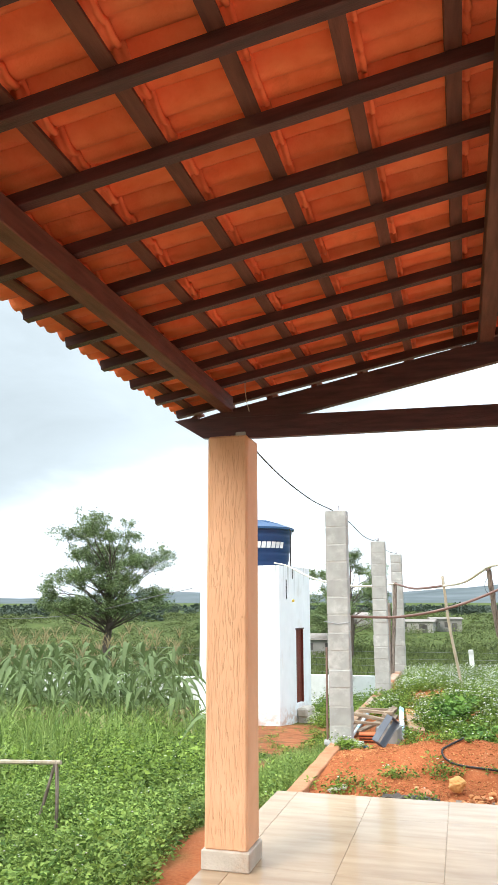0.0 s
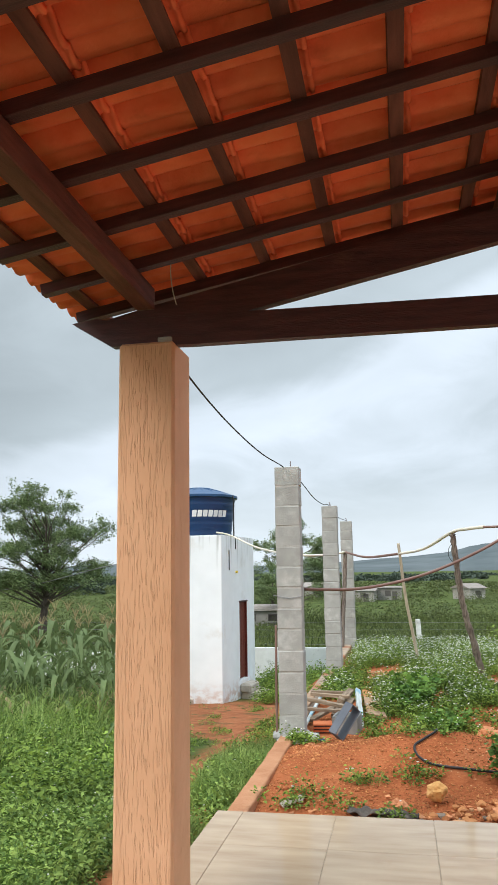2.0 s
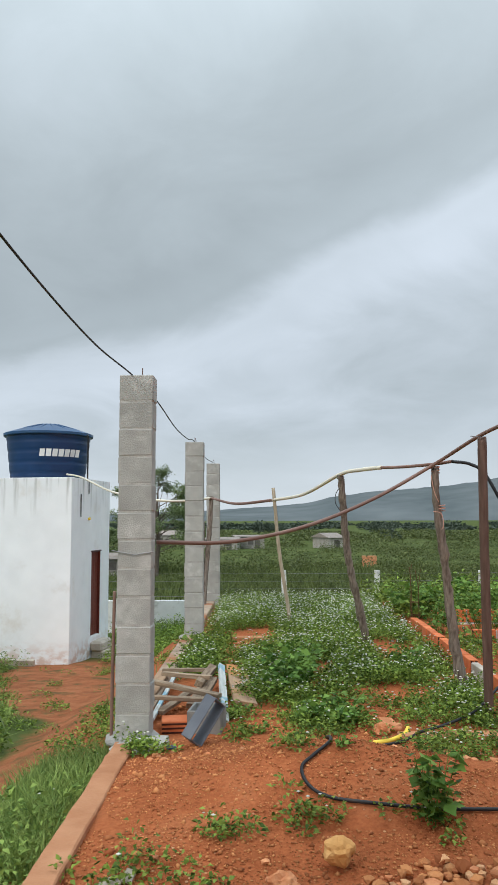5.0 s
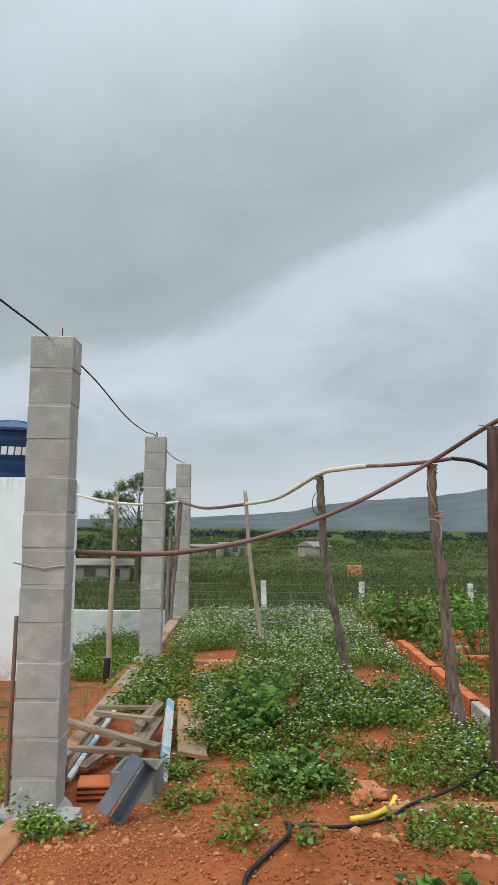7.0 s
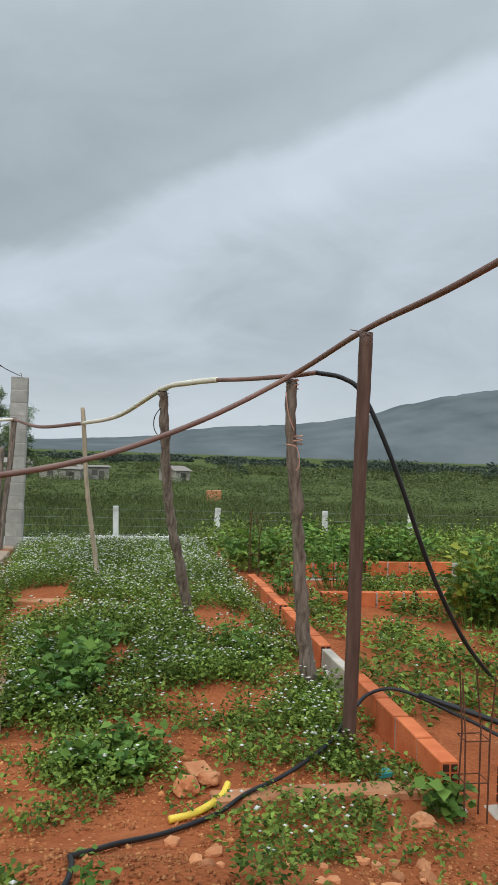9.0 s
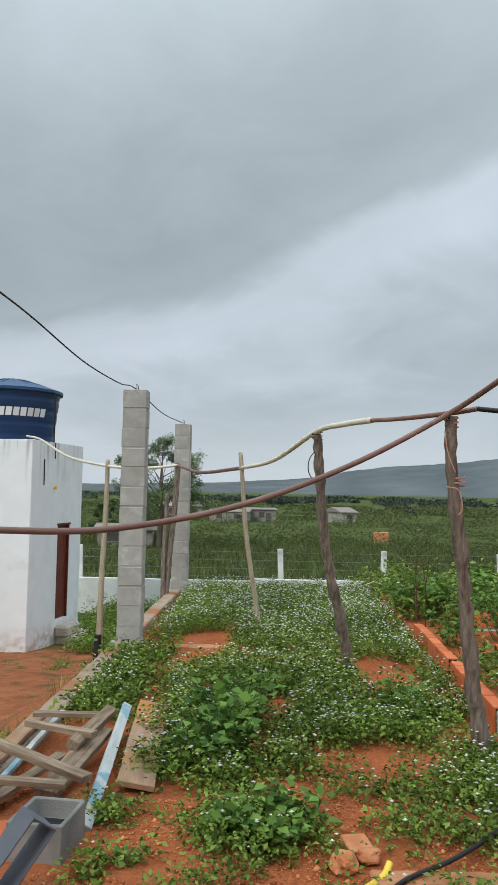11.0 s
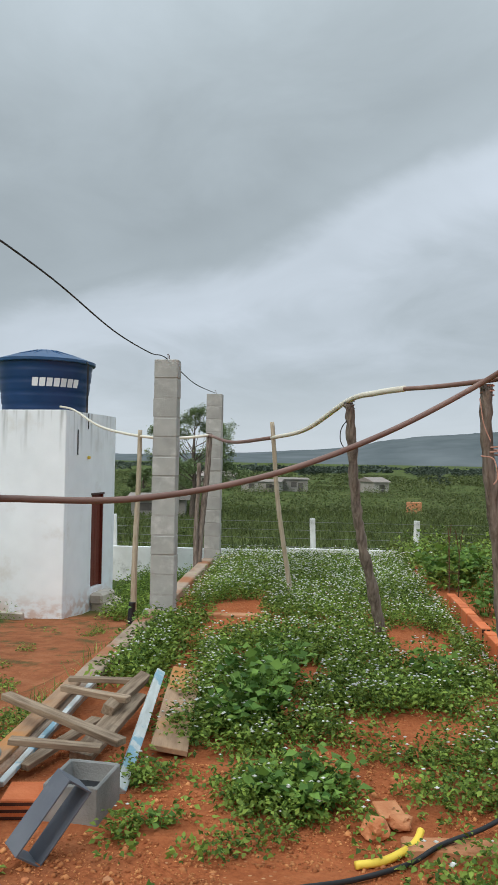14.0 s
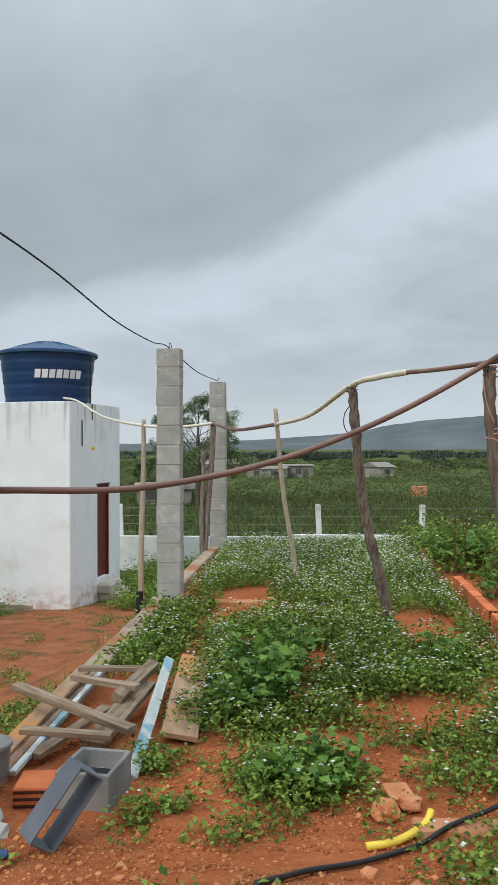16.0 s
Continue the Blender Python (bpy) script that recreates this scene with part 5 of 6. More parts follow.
def far_spot(az, dist):
    return 1.75 + dist * math.sin(radians(az)), 6.1 + dist * math.cos(radians(az))


for az, dist, w, h, roof, rz, wn_, lab in ((-11.3, 62, 4.2, 1.7, 0.3, 8, 2, "low pale farm house with a clay roof beyond the wall"), (-3.6, 120, 6.0, 2.0, 0.25, -4, 2, "pale plastered farm house among trees"), (-1.4, 125, 4.6, 2.4, 0.15, 10, 1, "grey rendered farm building far off"), (4.7, 130, 3.0, 2.2, 0.7, 30, 1, "white gabled farm house far off"), (-7.2, 150, 8, 2.4, 0.8, 0, 2, "long pale house far off behind bushes")):
    far_house(*far_spot(az, dist), w, 5, h, roof, lab, rz, wn_)
x, y = far_spot(7.7, 70)
st = tagged(part("brick_stack", box(-0.65, 0.65, -0.4, 0.4, -1.0, 0.70, 0.03), M_SOILCRETE), "stack of orange bricks standing in the far field", "brick stack")
st.location = (x, y, ground_z(x, y) + 0.3)

# ---- rail of sticks in the weeds ----
rail = thing("stick_rail", "rough rail of peeled branches standing in weeds", "rail", at=(-1.62, 6.2, -0.425))
part("rail", tube(smooth_path([(-1.1, -0.05, 0.55), (-0.5, 0.02, 0.575), (0.02, 0.0, 0.60)]), 0.018, 7, 0.1, 3), M_STAKE_PALE, rail)
part("leg", tube(smooth_path([(0.0, 0.0, -0.05), (0.005, -0.01, 0.3), (-0.02, 0.0, 0.61)]), 0.015, 7, 0.1, 4), M_STAKE, rail)
part("leg", tube(smooth_path([(-0.24, 0.02, -0.05), (-0.14, 0.02, 0.25), (-0.03, 0.0, 0.60)]), 0.014, 7, 0.1, 5), M_STAKE, rail)

# ---- plants ----
def in_path(x, y):
    """The trodden red path from the porch corner down to the outbuilding."""
    px = -0.14 - 0.13 * (y - 4.9)
    return abs(x - px) < 0.15 + 0.12 * max(0, y - 8.2) + 0.10 * max(0, y - 13.5)


def scatter(n, x0, x1, y0, y1, keep):
    out = []
    tries = 0
    while len(out) < n and tries < n * 30:
        tries += 1
        x, y = rng.uniform(x0, x1), rng.uniform(y0, y1)
        if keep(x, y):
            out.append((x, y, ground_z(x, y)))
    return np.array(out) if out else np.zeros((0, 3))


def bushy(plants, per, radius, height, ll, lw, jitter=0.4):
    """Leaves set round each plant on a low dome."""
    n = len(plants)
    rad = radius * (1 + jitter * rng.uniform(-1, 1, n))
    hgt = height * (1 + jitter * rng.uniform(-1, 1, n))
    base = np.repeat(plants, per, 0)
    R, H = np.repeat(rad, per), np.repeat(hgt, per)
    m = n * per
    a_, q = rng.uniform(0, 2 * np.pi, m), np.sqrt(rng.uniform(0, 1, m))
    up = rng.uniform(0.08, 1, m) * np.sqrt(np.maximum(1 - q * q * 0.75, 0.05))
    pos = base + np.stack([np.cos(a_) * q * R, np.sin(a_) * q * R, up * H], 1)
    ax = np.stack([np.cos(a_), np.sin(a_), rng.uniform(-0.35, 0.7, m)], 1) + rng.normal(0, 0.35, (m, 3))
    L = ll * rng.uniform(0.55, 1.25, m)
    return leaves(pos, ax, L, L * lw), pos[up > 0.75]


def heads(pts, r):
    n = len(pts)
    rr = r * rng.uniform(0.6, 1.3, n)
    v = octa[None] * np.array([1, 1, 0.6]) * rr[:, None, None] + pts[:, None]
    return v.reshape(-1, 3), (np.arange(n)[:, None, None] * 6 + tri).reshape(-1, 3)


def fpatch(x, y):
    return 13.2 < y < 18.2 and 0.45 < x < 3.15 and not (y < 14.0 and x < 1.15) and not (abs(x - 1.0) < 0.35 and y < 14.6)


def midpatch(x, y):
    if not (9.6 < y < 13.1 and 0.4 < x < 3.15):
        return False
    bare = (y < 10.1 and x < 2.5) or (12.6 < y and x < 1.3) or (y < 10.35 and x < 1.0) or (x < 0.9 and y < 11.25) or (2.0 < x < 2.6 and 9.8 < y < 10.15)
    bare = bare or (2.42 < x < 3.0 and 12.1 < y < 13.1)
    return not bare and (field_noise(x, y, 1.9) > 0.02 or (0.95 < x < 2.35 and 11.1 < y < 12.75 and field_noise(x, y, 2.6) > -0.25))


flower_plants = scatter(2300, 0.4, 3.2, 13.2, 20.5, fpatch)
mid_plants = scatter(820, 0.4, 3.2, 9.6, 13.1, midpatch)
edge_plants = scatter(160, 0.28, 0.75, 11.2, 13.5, lambda x, y: True)
tuft = [(1.68, 9.62, 0.34, 90), (1.55, 9.75, 0.25, 40), (1.05, 9.2, 0.14, 9), (1.4, 9.15, 0.12, 8), (2.55, 9.0, 0.30, 22), (2.4, 8.75, 0.25, 10), (2.85, 9.6, 0.25, 34), (3.1, 9.35, 0.14, 12), (2.3, 10.25, 0.3, 26), (0.36, 8.85, 0.13, 22), (0.60, 7.1, 0.24, 10), (0.85, 7.0, 0.16, 5), (1.0, 7.45, 0.12, 8), (1.42, 7.62, 0.16, 9), (1.36, 8.2, 0.10, 5), (1.25, 6.75, 0.06, 4), (2.0, 7.5, 0.2, 7), (2.7, 8.9, 0.3, 14), (3.0, 8.0, 0.3, 8), (0.95, 9.75, 0.15, 14), (2.2, 8.35, 0.12, 6), (2.75, 11.0, 0.4, 40), (2.5, 9.75, 0.3, 22), (3.05, 10.2, 0.3, 30)]
tp = []
for x, y, s, n in tuft:
    for k in range(n):
        px, py = rng.normal(x, s * 0.5), rng.normal(y, s * 0.5)
        tp.append((px, py, ground_z(px, py)))
tuft_plants = np.array(tp)
c1, t1 = bushy(flower_plants, 36, 0.11, 0.19, 0.038, 0.42)
c2, t2 = bushy(mid_plants, 48, 0.10, 0.17, 0.036, 0.55)
c3, t3 = bushy(tuft_plants, 34, 0.07, 0.11, 0.032, 0.6)
c4, t4 = bushy(edge_plants, 26, 0.10, 0.16, 0.05, 0.45)
mesh_np("weeds", *join_np([c1, c2, c3, c4]), L_WEED, "low green flowering weeds over the red terrace", "weeds")
fl = np.concatenate([t1[rng.random(len(t1)) < 0.55], t2[rng.random(len(t2)) < 0.30], t4[rng.random(len(t4)) < 0.2], t3[rng.random(len(t3)) < 0.10]])
fl = fl + np.array([0, 0, 0.025])
mesh_np("flower_heads", *heads(fl, 0.0115), L_FLOWER, "tiny white flower heads above the weeds", "flowers")


def broad_bush(x, y, s, n, h, label, material=None, big=1.0):
    """A leafy plant: thin stems and broad leaves."""
    z = ground_z(x, y)
    ob = thing("leafy_plant", label, "plant", "broad-leaved plants", at=(x, y, z))
    bm = bmesh.new()
    pts = []
    for k in range(n):
        a_, q = rng.uniform(0, 6.28), s * math.sqrt(rng.uniform(0, 1))
        top = Vector((q * math.cos(a_), q * math.sin(a_), h * rng.uniform(0.5, 1.0)))
        root = Vector((top.x * 0.35, top.y * 0.35, -0.02))
        tube([root, (root + top) / 2 + Vector((0, 0, 0.02)), top], [0.004, 0.003, 0.002], 4, bm=bm)
        for j in range(int(13 / big)):
            f = rng.uniform(0.3, 1.0)
            pts.append(root.lerp(top, f) + Vector(rng.normal(0, 0.03, 3)))
    part("stalk", bm, L_BROAD, ob)
    pts = np.array(pts)
    m = len(pts)
    a_ = rng.uniform(0, 6.28, m)
    ax = np.stack([np.cos(a_), np.sin(a_), rng.uniform(-0.3, 0.4, m)], 1)
    L = rng.uniform(0.03, 0.08, m) * (1.0 + 0.5 * (h > 0.6)) * big * (0.55 if h < 0.12 else 1.0)
    v, f = leaves(pts, ax, L, L * 0.85, 0.12)
    mesh_np("foliage", v, f, material or L_BROAD, parent=ob, kind="stuff")
    return ob


for x, y, s, n, h, lab in ((1.42, 10.6, 0.30, 38, 0.34, "dense broad-leaved bush beside the leaning boards"), (1.5, 11.25, 0.33, 34, 0.34, "dense broad-leaved bush among flowering weeds"), (1.12, 9.35, 0.09, 6, 0.07, "small broad-leaved seedling cluster on bare soil"), (2.62, 11.35, 0.16, 10, 0.42, "tall broad-leaved shoot near the brick wall"), (2.02, 7.56, 0.13, 14, 0.36, "upright broad-leaved plant at the mound's edge"), (0.14, 13.35, 0.10, 12, 0.50, "leafy shoot climbing beside the block pillar"), (1.62, 8.15, 0.06, 4, 0.10, "small seedling on the red mound"), (1.72, 9.66, 0.26, 26, 0.20, "low leafy clump with white flowers"), (3.16, 9.05, 0.10, 9, 0.22, "young plant growing in the footing gap"), (3.6, 14.2, 0.4, 26, 0.5, "broad-leaved bush between the brick walls"), (4.3, 14.5, 0.5, 40, 0.60, "tall leafy bush behind the cross wall"), (4.6, 16.2, 0.6, 50, 0.70, "tall leafy bush in the plot"), (3.6, 16.0, 0.5, 40, 0.62, "tall leafy bush in the plot"), (5.6, 15.8, 0.6, 50, 0.72, "tall leafy bush in the plot")):
    broad_bush(x, y, s, n, h, lab, None, 1.2 if 0.3 < h < 0.45 else 1.0)
for x, y, s, n, h in ((5.25, 12.6, 0.5, 60, 0.75), (5.8, 13.2, 0.5, 55, 0.85)):
    broad_bush(x, y, s, n, h, "leafy bush with yellowing tips beside the footing walls")
broad_bush(5.05, 12.5, 0.30, 14, 0.98, "yellow-green shoots on a leafy bush", L_YELLOW)

# plot between the brick walls, and the weeds behind it
plot = scatter(700, 3.4, 7.5, 9.6, 15.0, lambda x, y: field_noise(x, y, 1.2) > 0.0)
back_weeds = scatter(1500, 3.2, 12.0, 15.3, 24.0, lambda x, y: True)
c5, t5 = bushy(plot, 22, 0.11, 0.16, 0.055, 0.5)
c6, t6 = bushy(back_weeds, 30, 0.24, 0.46, 0.085, 0.5)
mesh_np("plot_weeds", *join_np([c5, c6]), L_WEED, "tall green weeds behind the brick footings", "weeds")
fl2 = np.concatenate([t5[rng.random(len(t5)) < 0.10], t6[rng.random(len(t6)) < 0.08]])
mesh_np("flower_heads", *heads(fl2, 0.012), L_FLOWER, "white flower heads in the plot", "flowers")

# weeds and grass on the lower side
def by_rail(x, y):
    """Weeds thinned before the rail of sticks so that its legs show to the camera."""
    return -2.5 < x < -1.1 and 5.0 < y < 6.4


low_keep = lambda x, y: not in_path(x, y) and (x < -0.9 or y < 6.8 or field_noise(x, y, 1.3) > -0.05) and not (x > -0.25 and y < 6.6 and x > 0.0)
low_plants = scatter(4600, -8.5, 0.1, 3.2, 14.5, lambda x, y: low_keep(x, y) and not by_rail(x, y) and (x < -0.28 - 0.13 * (y - 4.9) or (x < 0.05 and y < 8.4)))
c7, t7 = bushy(low_plants, 26, 0.13, 0.28, 0.05, 0.45)
tallw = scatter(1100, -10.0, -4.2, 12.0, 21.0, lambda x, y: True)
c7c, t7c = bushy(tallw, 26, 0.2, 0.45, 0.07, 0.4)
close = scatter(3600, -4.2, 0.0, 4.0, 8.6, lambda x, y: not in_path(x, y) and x < -0.26 - 0.13 * (y - 4.9) and not (by_rail(x, y) and field_noise(x, y, 3.0) > -0.1))
c7b, t7b = bushy(close, 34, 0.10, 0.20, 0.034, 0.55)
strip = scatter(260, -0.55, 0.1, 6.6, 9.2, lambda x, y: not in_path(x, y))
c8, t8 = bushy(strip, 14, 0.08, 0.10, 0.04, 0.45)
clumps = scatter(1000, -9.5, -0.9, 5.4, 14.8, lambda x, y: not in_path(x, y) and x < -0.7 - 0.13 * (y - 4.9) and field_noise(x, y, 0.8) > 0.08 and not (-2.7 < x < -0.8 and 4.0 < y < 6.6))
c7d, t7d = bushy(clumps, 60, 0.22, 0.46, 0.06, 0.5)
mesh_np("weeds", *join_np([c7d]), L_WEED, "taller dark weed clumps in the grass below the porch", "weeds")
mesh_np("flower_heads", *heads(t7d[rng.random(len(t7d)) < 0.02], 0.012), L_FLOWER, "few white flower heads on the weed clumps", "flowers")
mesh_np("weeds", *join_np([c7, c7b, c7c, c8]), L_WEED_LIT, "lush green weeds below the porch", "weeds")
mesh_np("flower_heads", *heads(np.concatenate([t7[rng.random(len(t7)) < 0.03], t7b[rng.random(len(t7b)) < 0.03], t8[rng.random(len(t8)) < 0.05]]), 0.010), L_FLOWER, "scattered white flower heads in the weeds", "flowers")
gb = np.concatenate([scatter(4500, -11.0, -1.0, 6.6, 15.5, lambda x, y: low_keep(x, y) and field_noise(x, y, 0.7) > -0.15), scatter(9000, -8.5, 0.1, 3.2, 15.0, lambda x, y: low_keep(x, y) and not (-2.6 < x < -0.9 and 4.2 < y < 6.5)), scatter(4500, -0.75, 0.12, 6.4, 9.3, lambda x, y: not in_path(x, y) and field_noise(x, y, 1.1) > -0.2)])
wild = np.clip((gb[:, 1] - 6.2) / 3.0, 0, 1) * np.clip((-2.2 - gb[:, 0]) / 1.2, 0, 1)
hgt = np.where(gb[:, 0] > -0.8, rng.uniform(0.07, 0.2, len(gb)), 0.14 + (0.22 + 0.58 * wild) * rng.uniform(0, 1, len(gb)) ** 1.5)
mesh_np("grass", *blades(gb, np.concatenate([rng.normal(0, 0.55, (len(gb), 2)), np.zeros((len(gb), 1))], 1), hgt, 0.006 + hgt * 0.012), L_GRASS, "tall soft green grass below the porch", "grass")
yg = scatter(1500, -4.6, 0.1, 9.0, 24.0, lambda x, y: (not in_path(x, y) or field_noise(x, y, 2.1) > 0.30) and field_noise(x, y, 0.9) > 0.06)
c9, t9 = bushy(yg, 16, 0.10, 0.10, 0.04, 0.45)
bk = scatter(2600, -3.0, 3.0, 21.5, 28.0, lambda x, y: y > 24.4 or x > -2.5)
c10, t10 = bushy(bk, 22, 0.22, 0.5, 0.08, 0.4)
mesh_np("weeds", *join_np([c9, c10]), L_WEED, "patchy weeds on the path and along the boundary wall", "weeds")

# corn
def corn(seed, h, dry):
    rnd = random.Random(seed)
    ob = thing("corn_plant", "tall maize plant with arching leaves and a dry tassel", "maize plant", "maize")
    lx, ly = rnd.uniform(-0.08, 0.08), rnd.uniform(-0.08, 0.08)
    stalk = [Vector((lx * f * f, ly * f * f, h * f)) for f in (0, 0.25, 0.5, 0.75, 1.0)]
    part("stalk", tube(stalk, [0.014, 0.013, 0.011, 0.008, 0.005], 6), L_CORN, ob)
    a_ = rnd.uniform(0, 6)
    for k in range(9):
        f = 0.15 + 0.085 * k
        a_ += 2.6 + rnd.uniform(-0.4, 0.4)
        ln, w = rnd.uniform(0.6, 1.0), rnd.uniform(0.075, 0.12)
        bm = bmesh.new()
        d = Vector((math.cos(a_), math.sin(a_), 0))
        sd = Vector((-d.y, d.x, 0))
        root = Vector((lx * f * f, ly * f * f, h * f))
        rows = []
        lift = rnd.uniform(0.15, 0.7)
        for j in range(9):
            s = j / 8
            c = root + d * ln * (s * 0.75) + Vector((0, 0, ln * (lift * 1.9 * s - (lift * 1.5 + 0.55) * s * s)))
            ww = w * (0.55 + 1.2 * s) * (1 - s) ** 0.6 if s < 1 else 0.001
            tw = 0.5 * math.sin(s * 4 + seed)
            rows.append([bm.verts.new(c - sd * ww * 0.6 + Vector((0, 0, ww * 0.3 + tw * ww * 0.4))), bm.verts.new(c), bm.verts.new(c + sd * ww * 0.6 + Vector((0, 0, ww * 0.3 - tw * ww * 0.4)))])
        for r0_, r1_ in zip(rows, rows[1:]):
            bm.faces.new((r0_[0], r0_[1], r1_[1], r1_[0]))
            bm.faces.new((r0_[1], r0_[2], r1_[2], r1_[1]))
        part("leaf", bm, L_CORN_DRY if (k < dry) else L_CORN, ob, "dry buff leaf" if k < dry else "", smooth=True)
    bm = bmesh.new()
    for k in range(8):
        b_ = k * 0.8
        q = stalk[-1]
        tube([q, q + Vector((0.05 * math.cos(b_), 0.05 * math.sin(b_), 0.14)), q + Vector((0.13 * math.cos(b_), 0.13 * math.sin(b_), 0.22))], [0.003, 0.004, 0.0015], 4, bm=bm)
    part("tassel", bm, L_CORN_DRY, ob, "dry buff tassel")
    return ob


kinds = [corn(1, 1.75, 1), corn(2, 1.95, 2), corn(3, 1.55, 3), corn(4, 1.85, 1), corn(5, 1.4, 2), corn(6, 2.05, 1)]
r = random.Random(11)
spots = []
while len(spots) < 150:
    x, y = r.uniform(-13.0, -3.0), r.uniform(12.6, 19.5)
    front = 14.2 + 0.8 * math.sin(x * 1.3) - 0.9 * (x > -4.6)
    if y > front and x < -3.2 - 0.42 * max(0.0, y - 14) and all((x - a_) ** 2 + (y - b_) ** 2 > 0.12 for a_, b_ in spots):
        spots.append((x, y))
for k, (x, y) in enumerate(spots):
    m = pose(x, y, ground_z(x, y) - 0.02, r.uniform(-5, 5), r.uniform(-5, 5), r.uniform(0, 360))
    if k < 6:
        kinds[k].matrix_world = m
    else:
        copy_thing(kinds[k % 6], m)
young = corn(7, 1.05, 0)
tagged(young, "young maize plant with arching leaves beside the path", "maize plant", "maize")
young.matrix_world = pose(-1.80, 11.0, ground_z(-1.80, 11.0) - 0.02, 3, 4, 40)

# ---- trees, hedges and fields in the distance ----
def tree(x, y, height, spread, n_leaf, leaf, label, material, seed=1, lobes_n=34, trunk=0.16, masses=(), rz=0.0):
    """A forking trunk whose limbs run out to lobes of foliage in an uneven crown with gaps."""
    rnd = random.Random(seed)
    ob = thing("tree", label, "tree", "trees", at=(x, y, ground_z(x, y)), rz=rz)
    lobes, size = [], []
    for mx_, mz_, mr_ in masses:
        for k in range(5):
            lobes.append(Vector((mx_ * 0.86 - 0.5 + rnd.uniform(-1, 1) * mr_, rnd.uniform(-1, 1) * spread * 0.24, mz_ + rnd.uniform(-0.6, 0.6) * mr_)))
            size.append(mr_ * rnd.uniform(0.7, 1.15))
    lobes_n = max(lobes_n, len(lobes)) if not masses else len(lobes)
    while len(lobes) < lobes_n:
        a_, f = rnd.uniform(0, 6.283), rnd.uniform(0.0, 1.0)
        env = math.sin(math.pi * min(1.0, 0.28 + 0.72 * f)) ** 0.6 * (1 + 0.28 * math.sin(2 * a_ + seed) * math.cos(3 * f + seed))
        q = env * rnd.uniform(0.25, 1.0) ** 0.6
        p = Vector((math.cos(a_) * q * spread * 0.46, math.sin(a_) * q * spread * 0.46, height * (0.20 + 0.73 * f)))
        lobes.append(p)
        size.append(spread * rnd.uniform(0.065, 0.125))
    bm = bmesh.new()
    fork = Vector((0.02 * height, 0, height * 0.26))
    tube([(0, 0, -0.4), (0.0, 0.01 * height, height * 0.12), fork, (0.0, 0, height * 0.55), (0.01 * height, 0.02 * height, height * 0.8)], [trunk * 1.2, trunk, trunk * 0.85, trunk * 0.5, trunk * 0.15], 8, bm=bm)
    for p in lobes:
        s = Vector((fork.x * 0.6, 0, min(max(p.z * rnd.uniform(0.45, 0.85), height * 0.2), height * 0.75)))
        m = s.lerp(p, 0.5) + Vector((rnd.uniform(-1, 1), rnd.uniform(-1, 1), rnd.uniform(-0.2, 0.9))) * height * 0.04
        tube([s, m, p], [trunk * 0.20, trunk * 0.13, trunk * 0.04], 5, bm=bm)
    part("trunk", bm, M_BARK, ob)
    C, S = np.array([tuple(p) for p in lobes]), np.array(size)
    pick = rng.choice(lobes_n, n_leaf, p=S ** 2 / (S ** 2).sum())
    # twigs within each lobe gather the leaves into small bunches
    tw = unit(rng.normal(0, 1, (lobes_n * 14, 3))) * rng.uniform(0.3, 1.0, (lobes_n * 14, 1)) * np.array([1.2, 1.2, 0.6 if masses else 0.65])
    tid = pick * 14 + rng.integers(0, 14, n_leaf)
    pos = C[pick] + tw[tid] * S[pick][:, None] + rng.normal(0, 1, (n_leaf, 3)) * S[pick][:, None] * 0.15
    ax = rng.normal(0, 1, (n_leaf, 3)) * np.array([1, 1, 0.5])
    L = leaf * rng.uniform(0.6, 1.3, n_leaf)
    v, f = leaves(pos, ax, L, L * 0.55)
    mesh_np("crown", v, f, material, parent=ob, kind="")
    return ob


tree(-22.7, 50.5, 9.9, 13.2, 46000, 0.15, "broad spreading green tree standing alone in the fields", L_TREE_HAZE, 5, 84, 0.27,
     [(-1.9, 9.0, 0.95), (-0.3, 9.5, 1.0), (1.5, 9.0, 0.95), (0.3, 8.4, 0.9), (3.1, 7.6, 0.9), (4.4, 7.3, 0.85), (2.2, 7.0, 0.8), (-0.9, 7.3, 0.9), (0.8, 6.9, 0.9), (-2.6, 5.9, 0.9), (-3.9, 5.3, 0.8), (-1.2, 5.9, 0.9), (0.4, 5.6, 0.9), (2.2, 5.2, 0.9), (3.8, 4.8, 0.85), (4.9, 4.3, 0.75), (-2.6, 4.2, 0.9), (-4.3, 4.2, 0.7), (-0.6, 4.1, 0.9), (1.4, 3.9, 0.9), (3.0, 3.6, 0.8)], 25.6)
tx, ty = far_spot(-8.9, 58)
tree(tx, ty, 9.0, 9.4, 20000, 0.15, "rounded leafy tree behind the block pillars", L_TREE_HAZE, 8, 30, 0.2)
for k, (az, dist, hh, sp) in enumerate(((-19.2, 70, 6.0, 5.5), (-12.6, 75, 4.0, 4.5), (-10.5, 66, 4.5, 5.0), (-17.0, 80, 4.5, 6.0))):
    tx, ty = far_spot(az, dist)
    tree(tx, ty, hh, sp, 7000, 0.2, "leafy tree among the far bushes", L_TREE_HAZE, 20 + k, 22, 0.16)

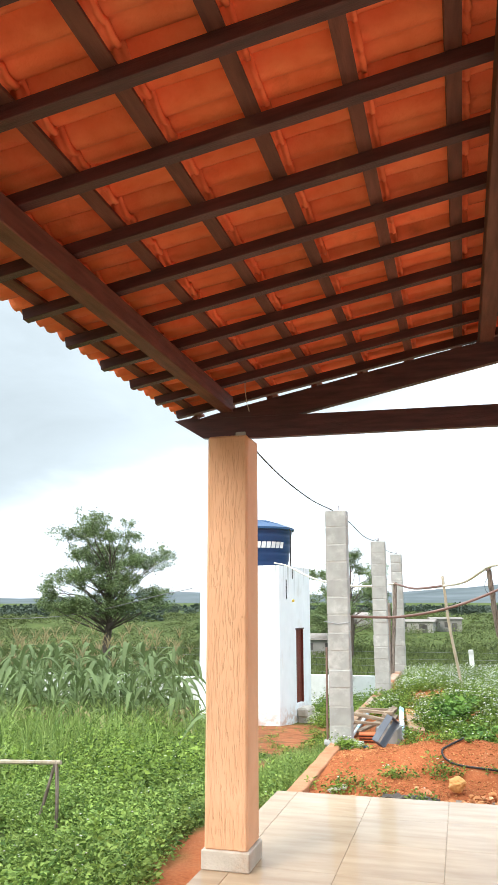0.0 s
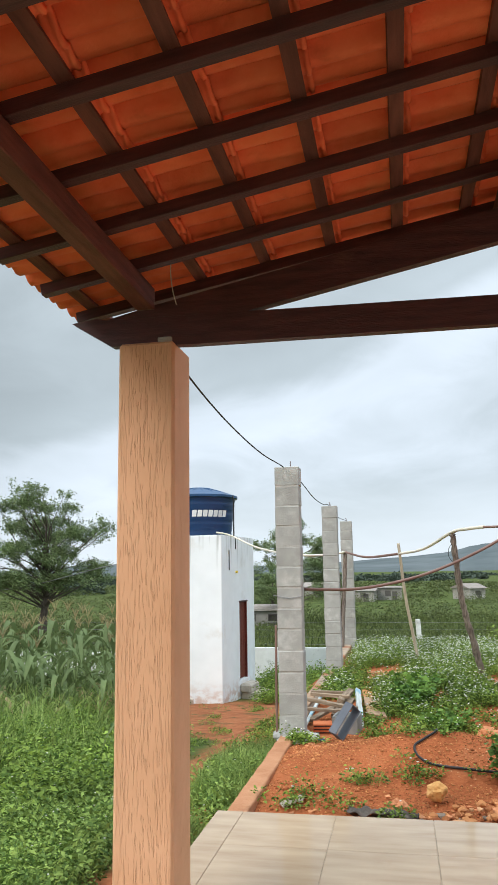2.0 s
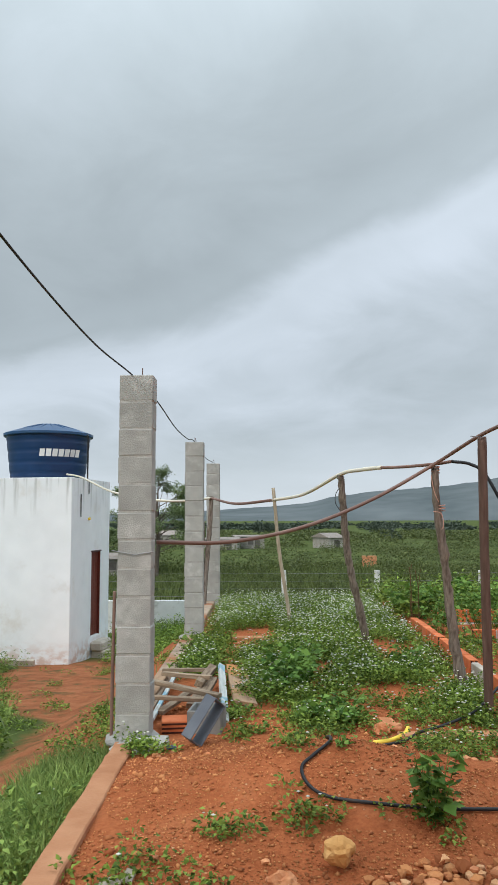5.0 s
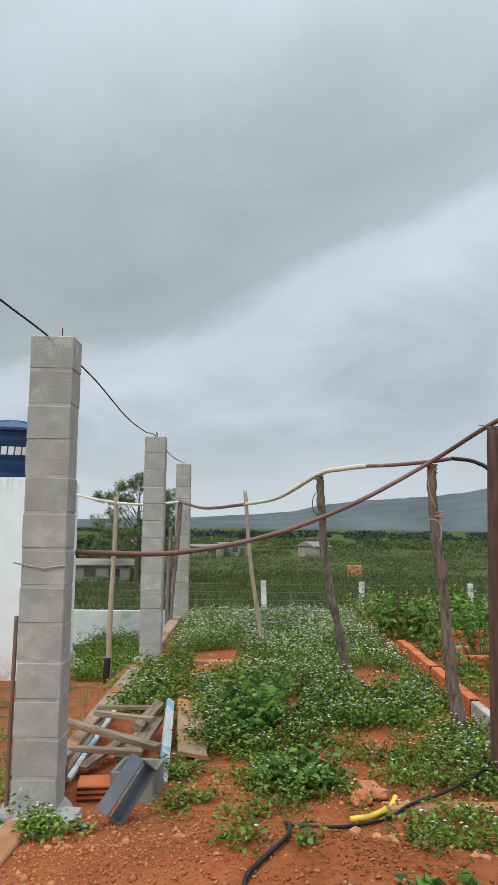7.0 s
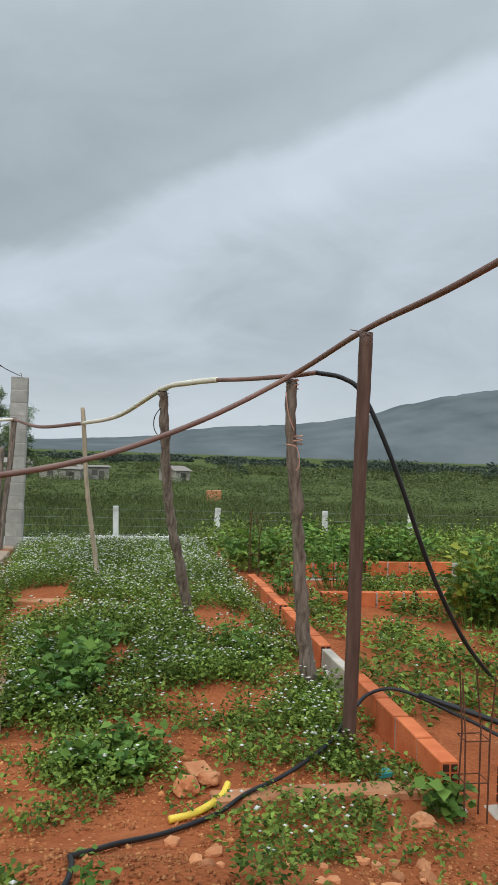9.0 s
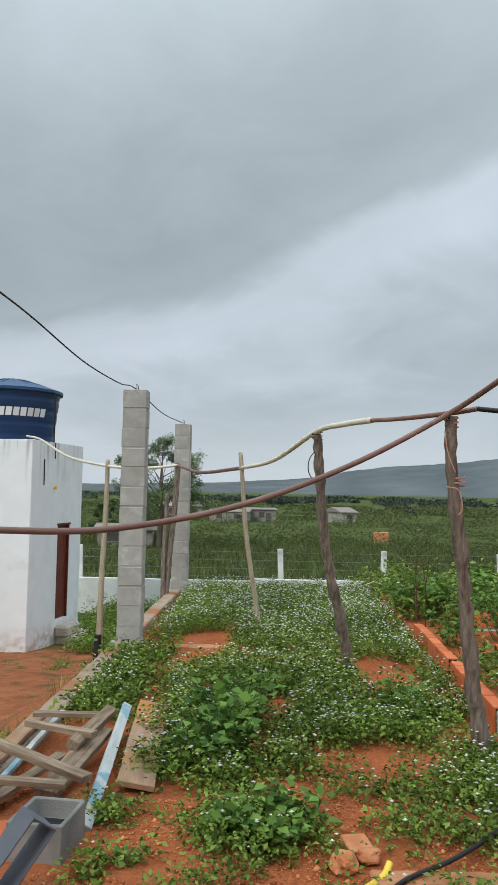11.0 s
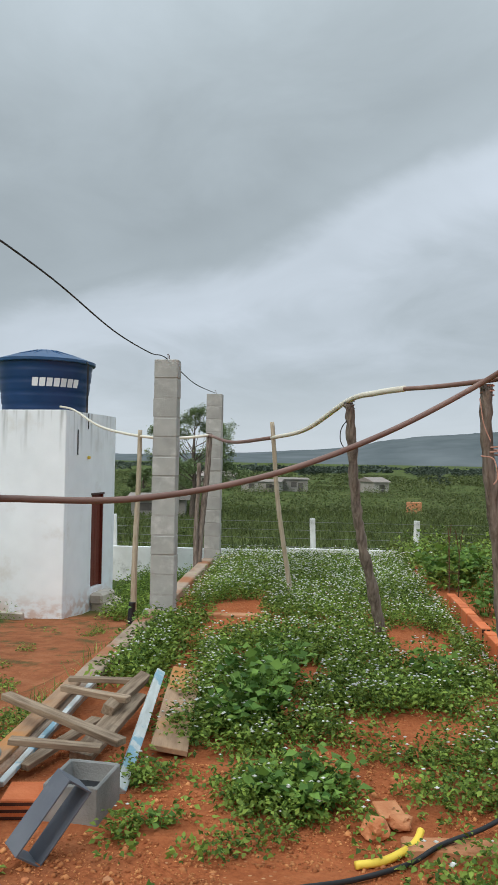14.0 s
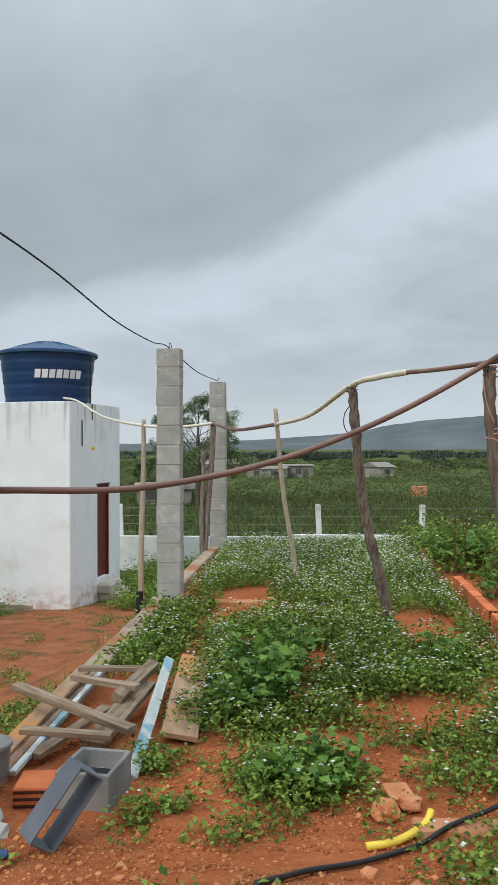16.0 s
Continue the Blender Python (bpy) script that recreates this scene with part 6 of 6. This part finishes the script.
def bush_band(n, d0, d1, a0, a1, size, high, leaf, per, material, name, label):
    az = rng.uniform(a0, a1, n)
    d = np.sqrt(rng.uniform(d0 * d0, d1 * d1, n))
    x, y = 1.75 + d * np.sin(np.radians(az)), 6.1 + d * np.cos(np.radians(az))
    p = np.array([(a_, b_, ground_z(a_, b_)) for a_, b_ in zip(x, y)])
    c, t = bushy(p, per, size, high, leaf, 0.6, 0.55)
    mesh_np(name, *c, material, label, "bushes")


bush_band(420, 24, 60, -52, 50, 0.8, 0.7, 0.11, 150, L_FAR, "bushes", "low green bushes in the field past the wall")
bush_band(620, 60, 140, -50, 48, 2.2, 1.15, 0.24, 150, L_FARBUSH_HAZE, "bushes", "scattered green bushes across the fields")
bush_band(420, 140, 330, -46, 46, 5.0, 1.5, 0.6, 220, L_FARBUSH_HAZE, "far_woods", "olive green thickets across the plain")
bush_band(46, 190, 420, -46, 46, 4.5, 3.8, 1.0, 420, L_FARWOOD_HAZE, "far_woods", "dark round tree crowns standing across the plain")
bush_band(170, 330, 900, -46, 46, 14.0, 2.6, 2.8, 160, L_FARWOOD_HAZE, "far_woods", "dark line of distant woods below the hills")
n = 60000
az, d = rng.uniform(-50, 50, n), np.sqrt(rng.uniform(22.5 ** 2, 75 ** 2, n))
x, y = 1.75 + d * np.sin(np.radians(az)), 6.1 + d * np.cos(np.radians(az))
ok = y > 28.4
fg = np.array([(a_, b_, ground_z(a_, b_)) for a_, b_ in zip(x[ok], y[ok])])
hg = rng.uniform(0.2, 0.6, len(fg))
mesh_np("field_grass", *blades(fg, np.concatenate([rng.normal(0, 0.5, (len(fg), 2)), np.zeros((len(fg), 1))], 1), hg, 0.03 + 0.05 * hg), L_FAR, "rough green grass in the fields", "grass")
line("power_line", [(-60, 62, 0.9), (-30, 52, 0.2), (-14, 44, 2.2)], 0.025, M_WIRE, "pale sagging power line across the field", "cable", n=6, sides=5)

# ---- unseen wall added to bounce light; trunking and string under the roof ----
wall_east = tagged(part("wall_east", box(5.2, 5.4, -4.0, 3.0, 0.0, 3.0), M_BOUNCE_PAINT), "unseen plain peach wall added beside the porch to bounce light", "wall", kind="structure")
lampbox = tagged(part("lamp_box", box(-0.03, 0.03, -0.28, 0.0, -0.05, 0.0, 0.004), M_CREAM), "cream plastic trunking fixed under the purlin", "trunking")
lampbox.location = (1.93, 2.98, roof_z(1.87) - 0.05)
tag = tagged(part("loose_string", tube(smooth_path([(0, 0.004, 0.05), (0, 0, 0), (0.009, 0, -0.077), (0.026, 0, -0.145)]), 0.0025, 5), M_CREAM), "pale loose string hanging from a batten", "string")
tag.location = (0.446, 4.513, 2.735)

# ---- floor tiles ----
TS = 0.576
fx0, fy0 = 0.318, 6.492
me_full = mesh_of(box(0.0012, TS - 0.0012, 0.0012, TS - 0.0012, -0.006, 0.0, 0.0008), "tile", M_FLOOR_TILE)
me_edge = mesh_of(box(0.0012, 0.164, 0.0012, TS - 0.0012, -0.006, 0.0, 0.0008), "tile", M_FLOOR_TILE)
for j in range(15):
    for i in range(-1, 9):
        y = fy0 - (j + 1) * TS
        if i < 0:
            piece("tile", me_edge, floor, pose(SLAB_X + 0.002, y, 0))
        else:
            piece("tile", me_full, floor, pose(fx0 + i * TS, y, 0))

# ---- clay roof tiles ----
roof = thing("roof", "porch roof of orange clay tiles seen from below", "roof", kind="structure")
tm = roof_tile_mesh()
r = random.Random(3)
GAUGE = 0.305 / math.cos(radians(tilt))
for i in range(11):
    x = -0.115 + 0.305 * i
    for j in range(27):
        y = 5.045 - 0.213 * (j + 1)
        if i > 9 and j > 20:
            continue
        piece("roof_tile", tm, roof, pose(x - 0.02, y + r.uniform(-0.004, 0.004), roof_z(x) + 0.073 + r.uniform(0, 0.003), 0, -tilt + r.uniform(-0.5, 0.5), r.uniform(-0.6, 0.6)))
# out of view the roof is cut short behind, to let daylight underneath
bm = bmesh.new()
for i in range(11):
    x = -0.115 + 0.305 * i
    b2 = box(x - 0.06, x + 0.29, -1.1, 5.045 - 0.213 * 27, 0.08, 0.095)
    for v in b2.verts:
        v.co.z += roof_z(v.co.x) + 0.004 * (i % 2)
    tmp = bpy.data.meshes.new("tmp")
    b2.to_mesh(tmp)
    b2.free()
    bm.from_mesh(tmp)
    bpy.data.meshes.remove(tmp)
part("tile_rest", bm, M_ROOF_TILE, roof)
part("far_slope", box(3.3, 7.2, -1.1, 4.9, 0, 0.03, 0, None, pose(3.3, 0, 3.42, 0, tilt, 0) @ pose(-3.3, 0, 0)), M_ROOF_TILE, roof)
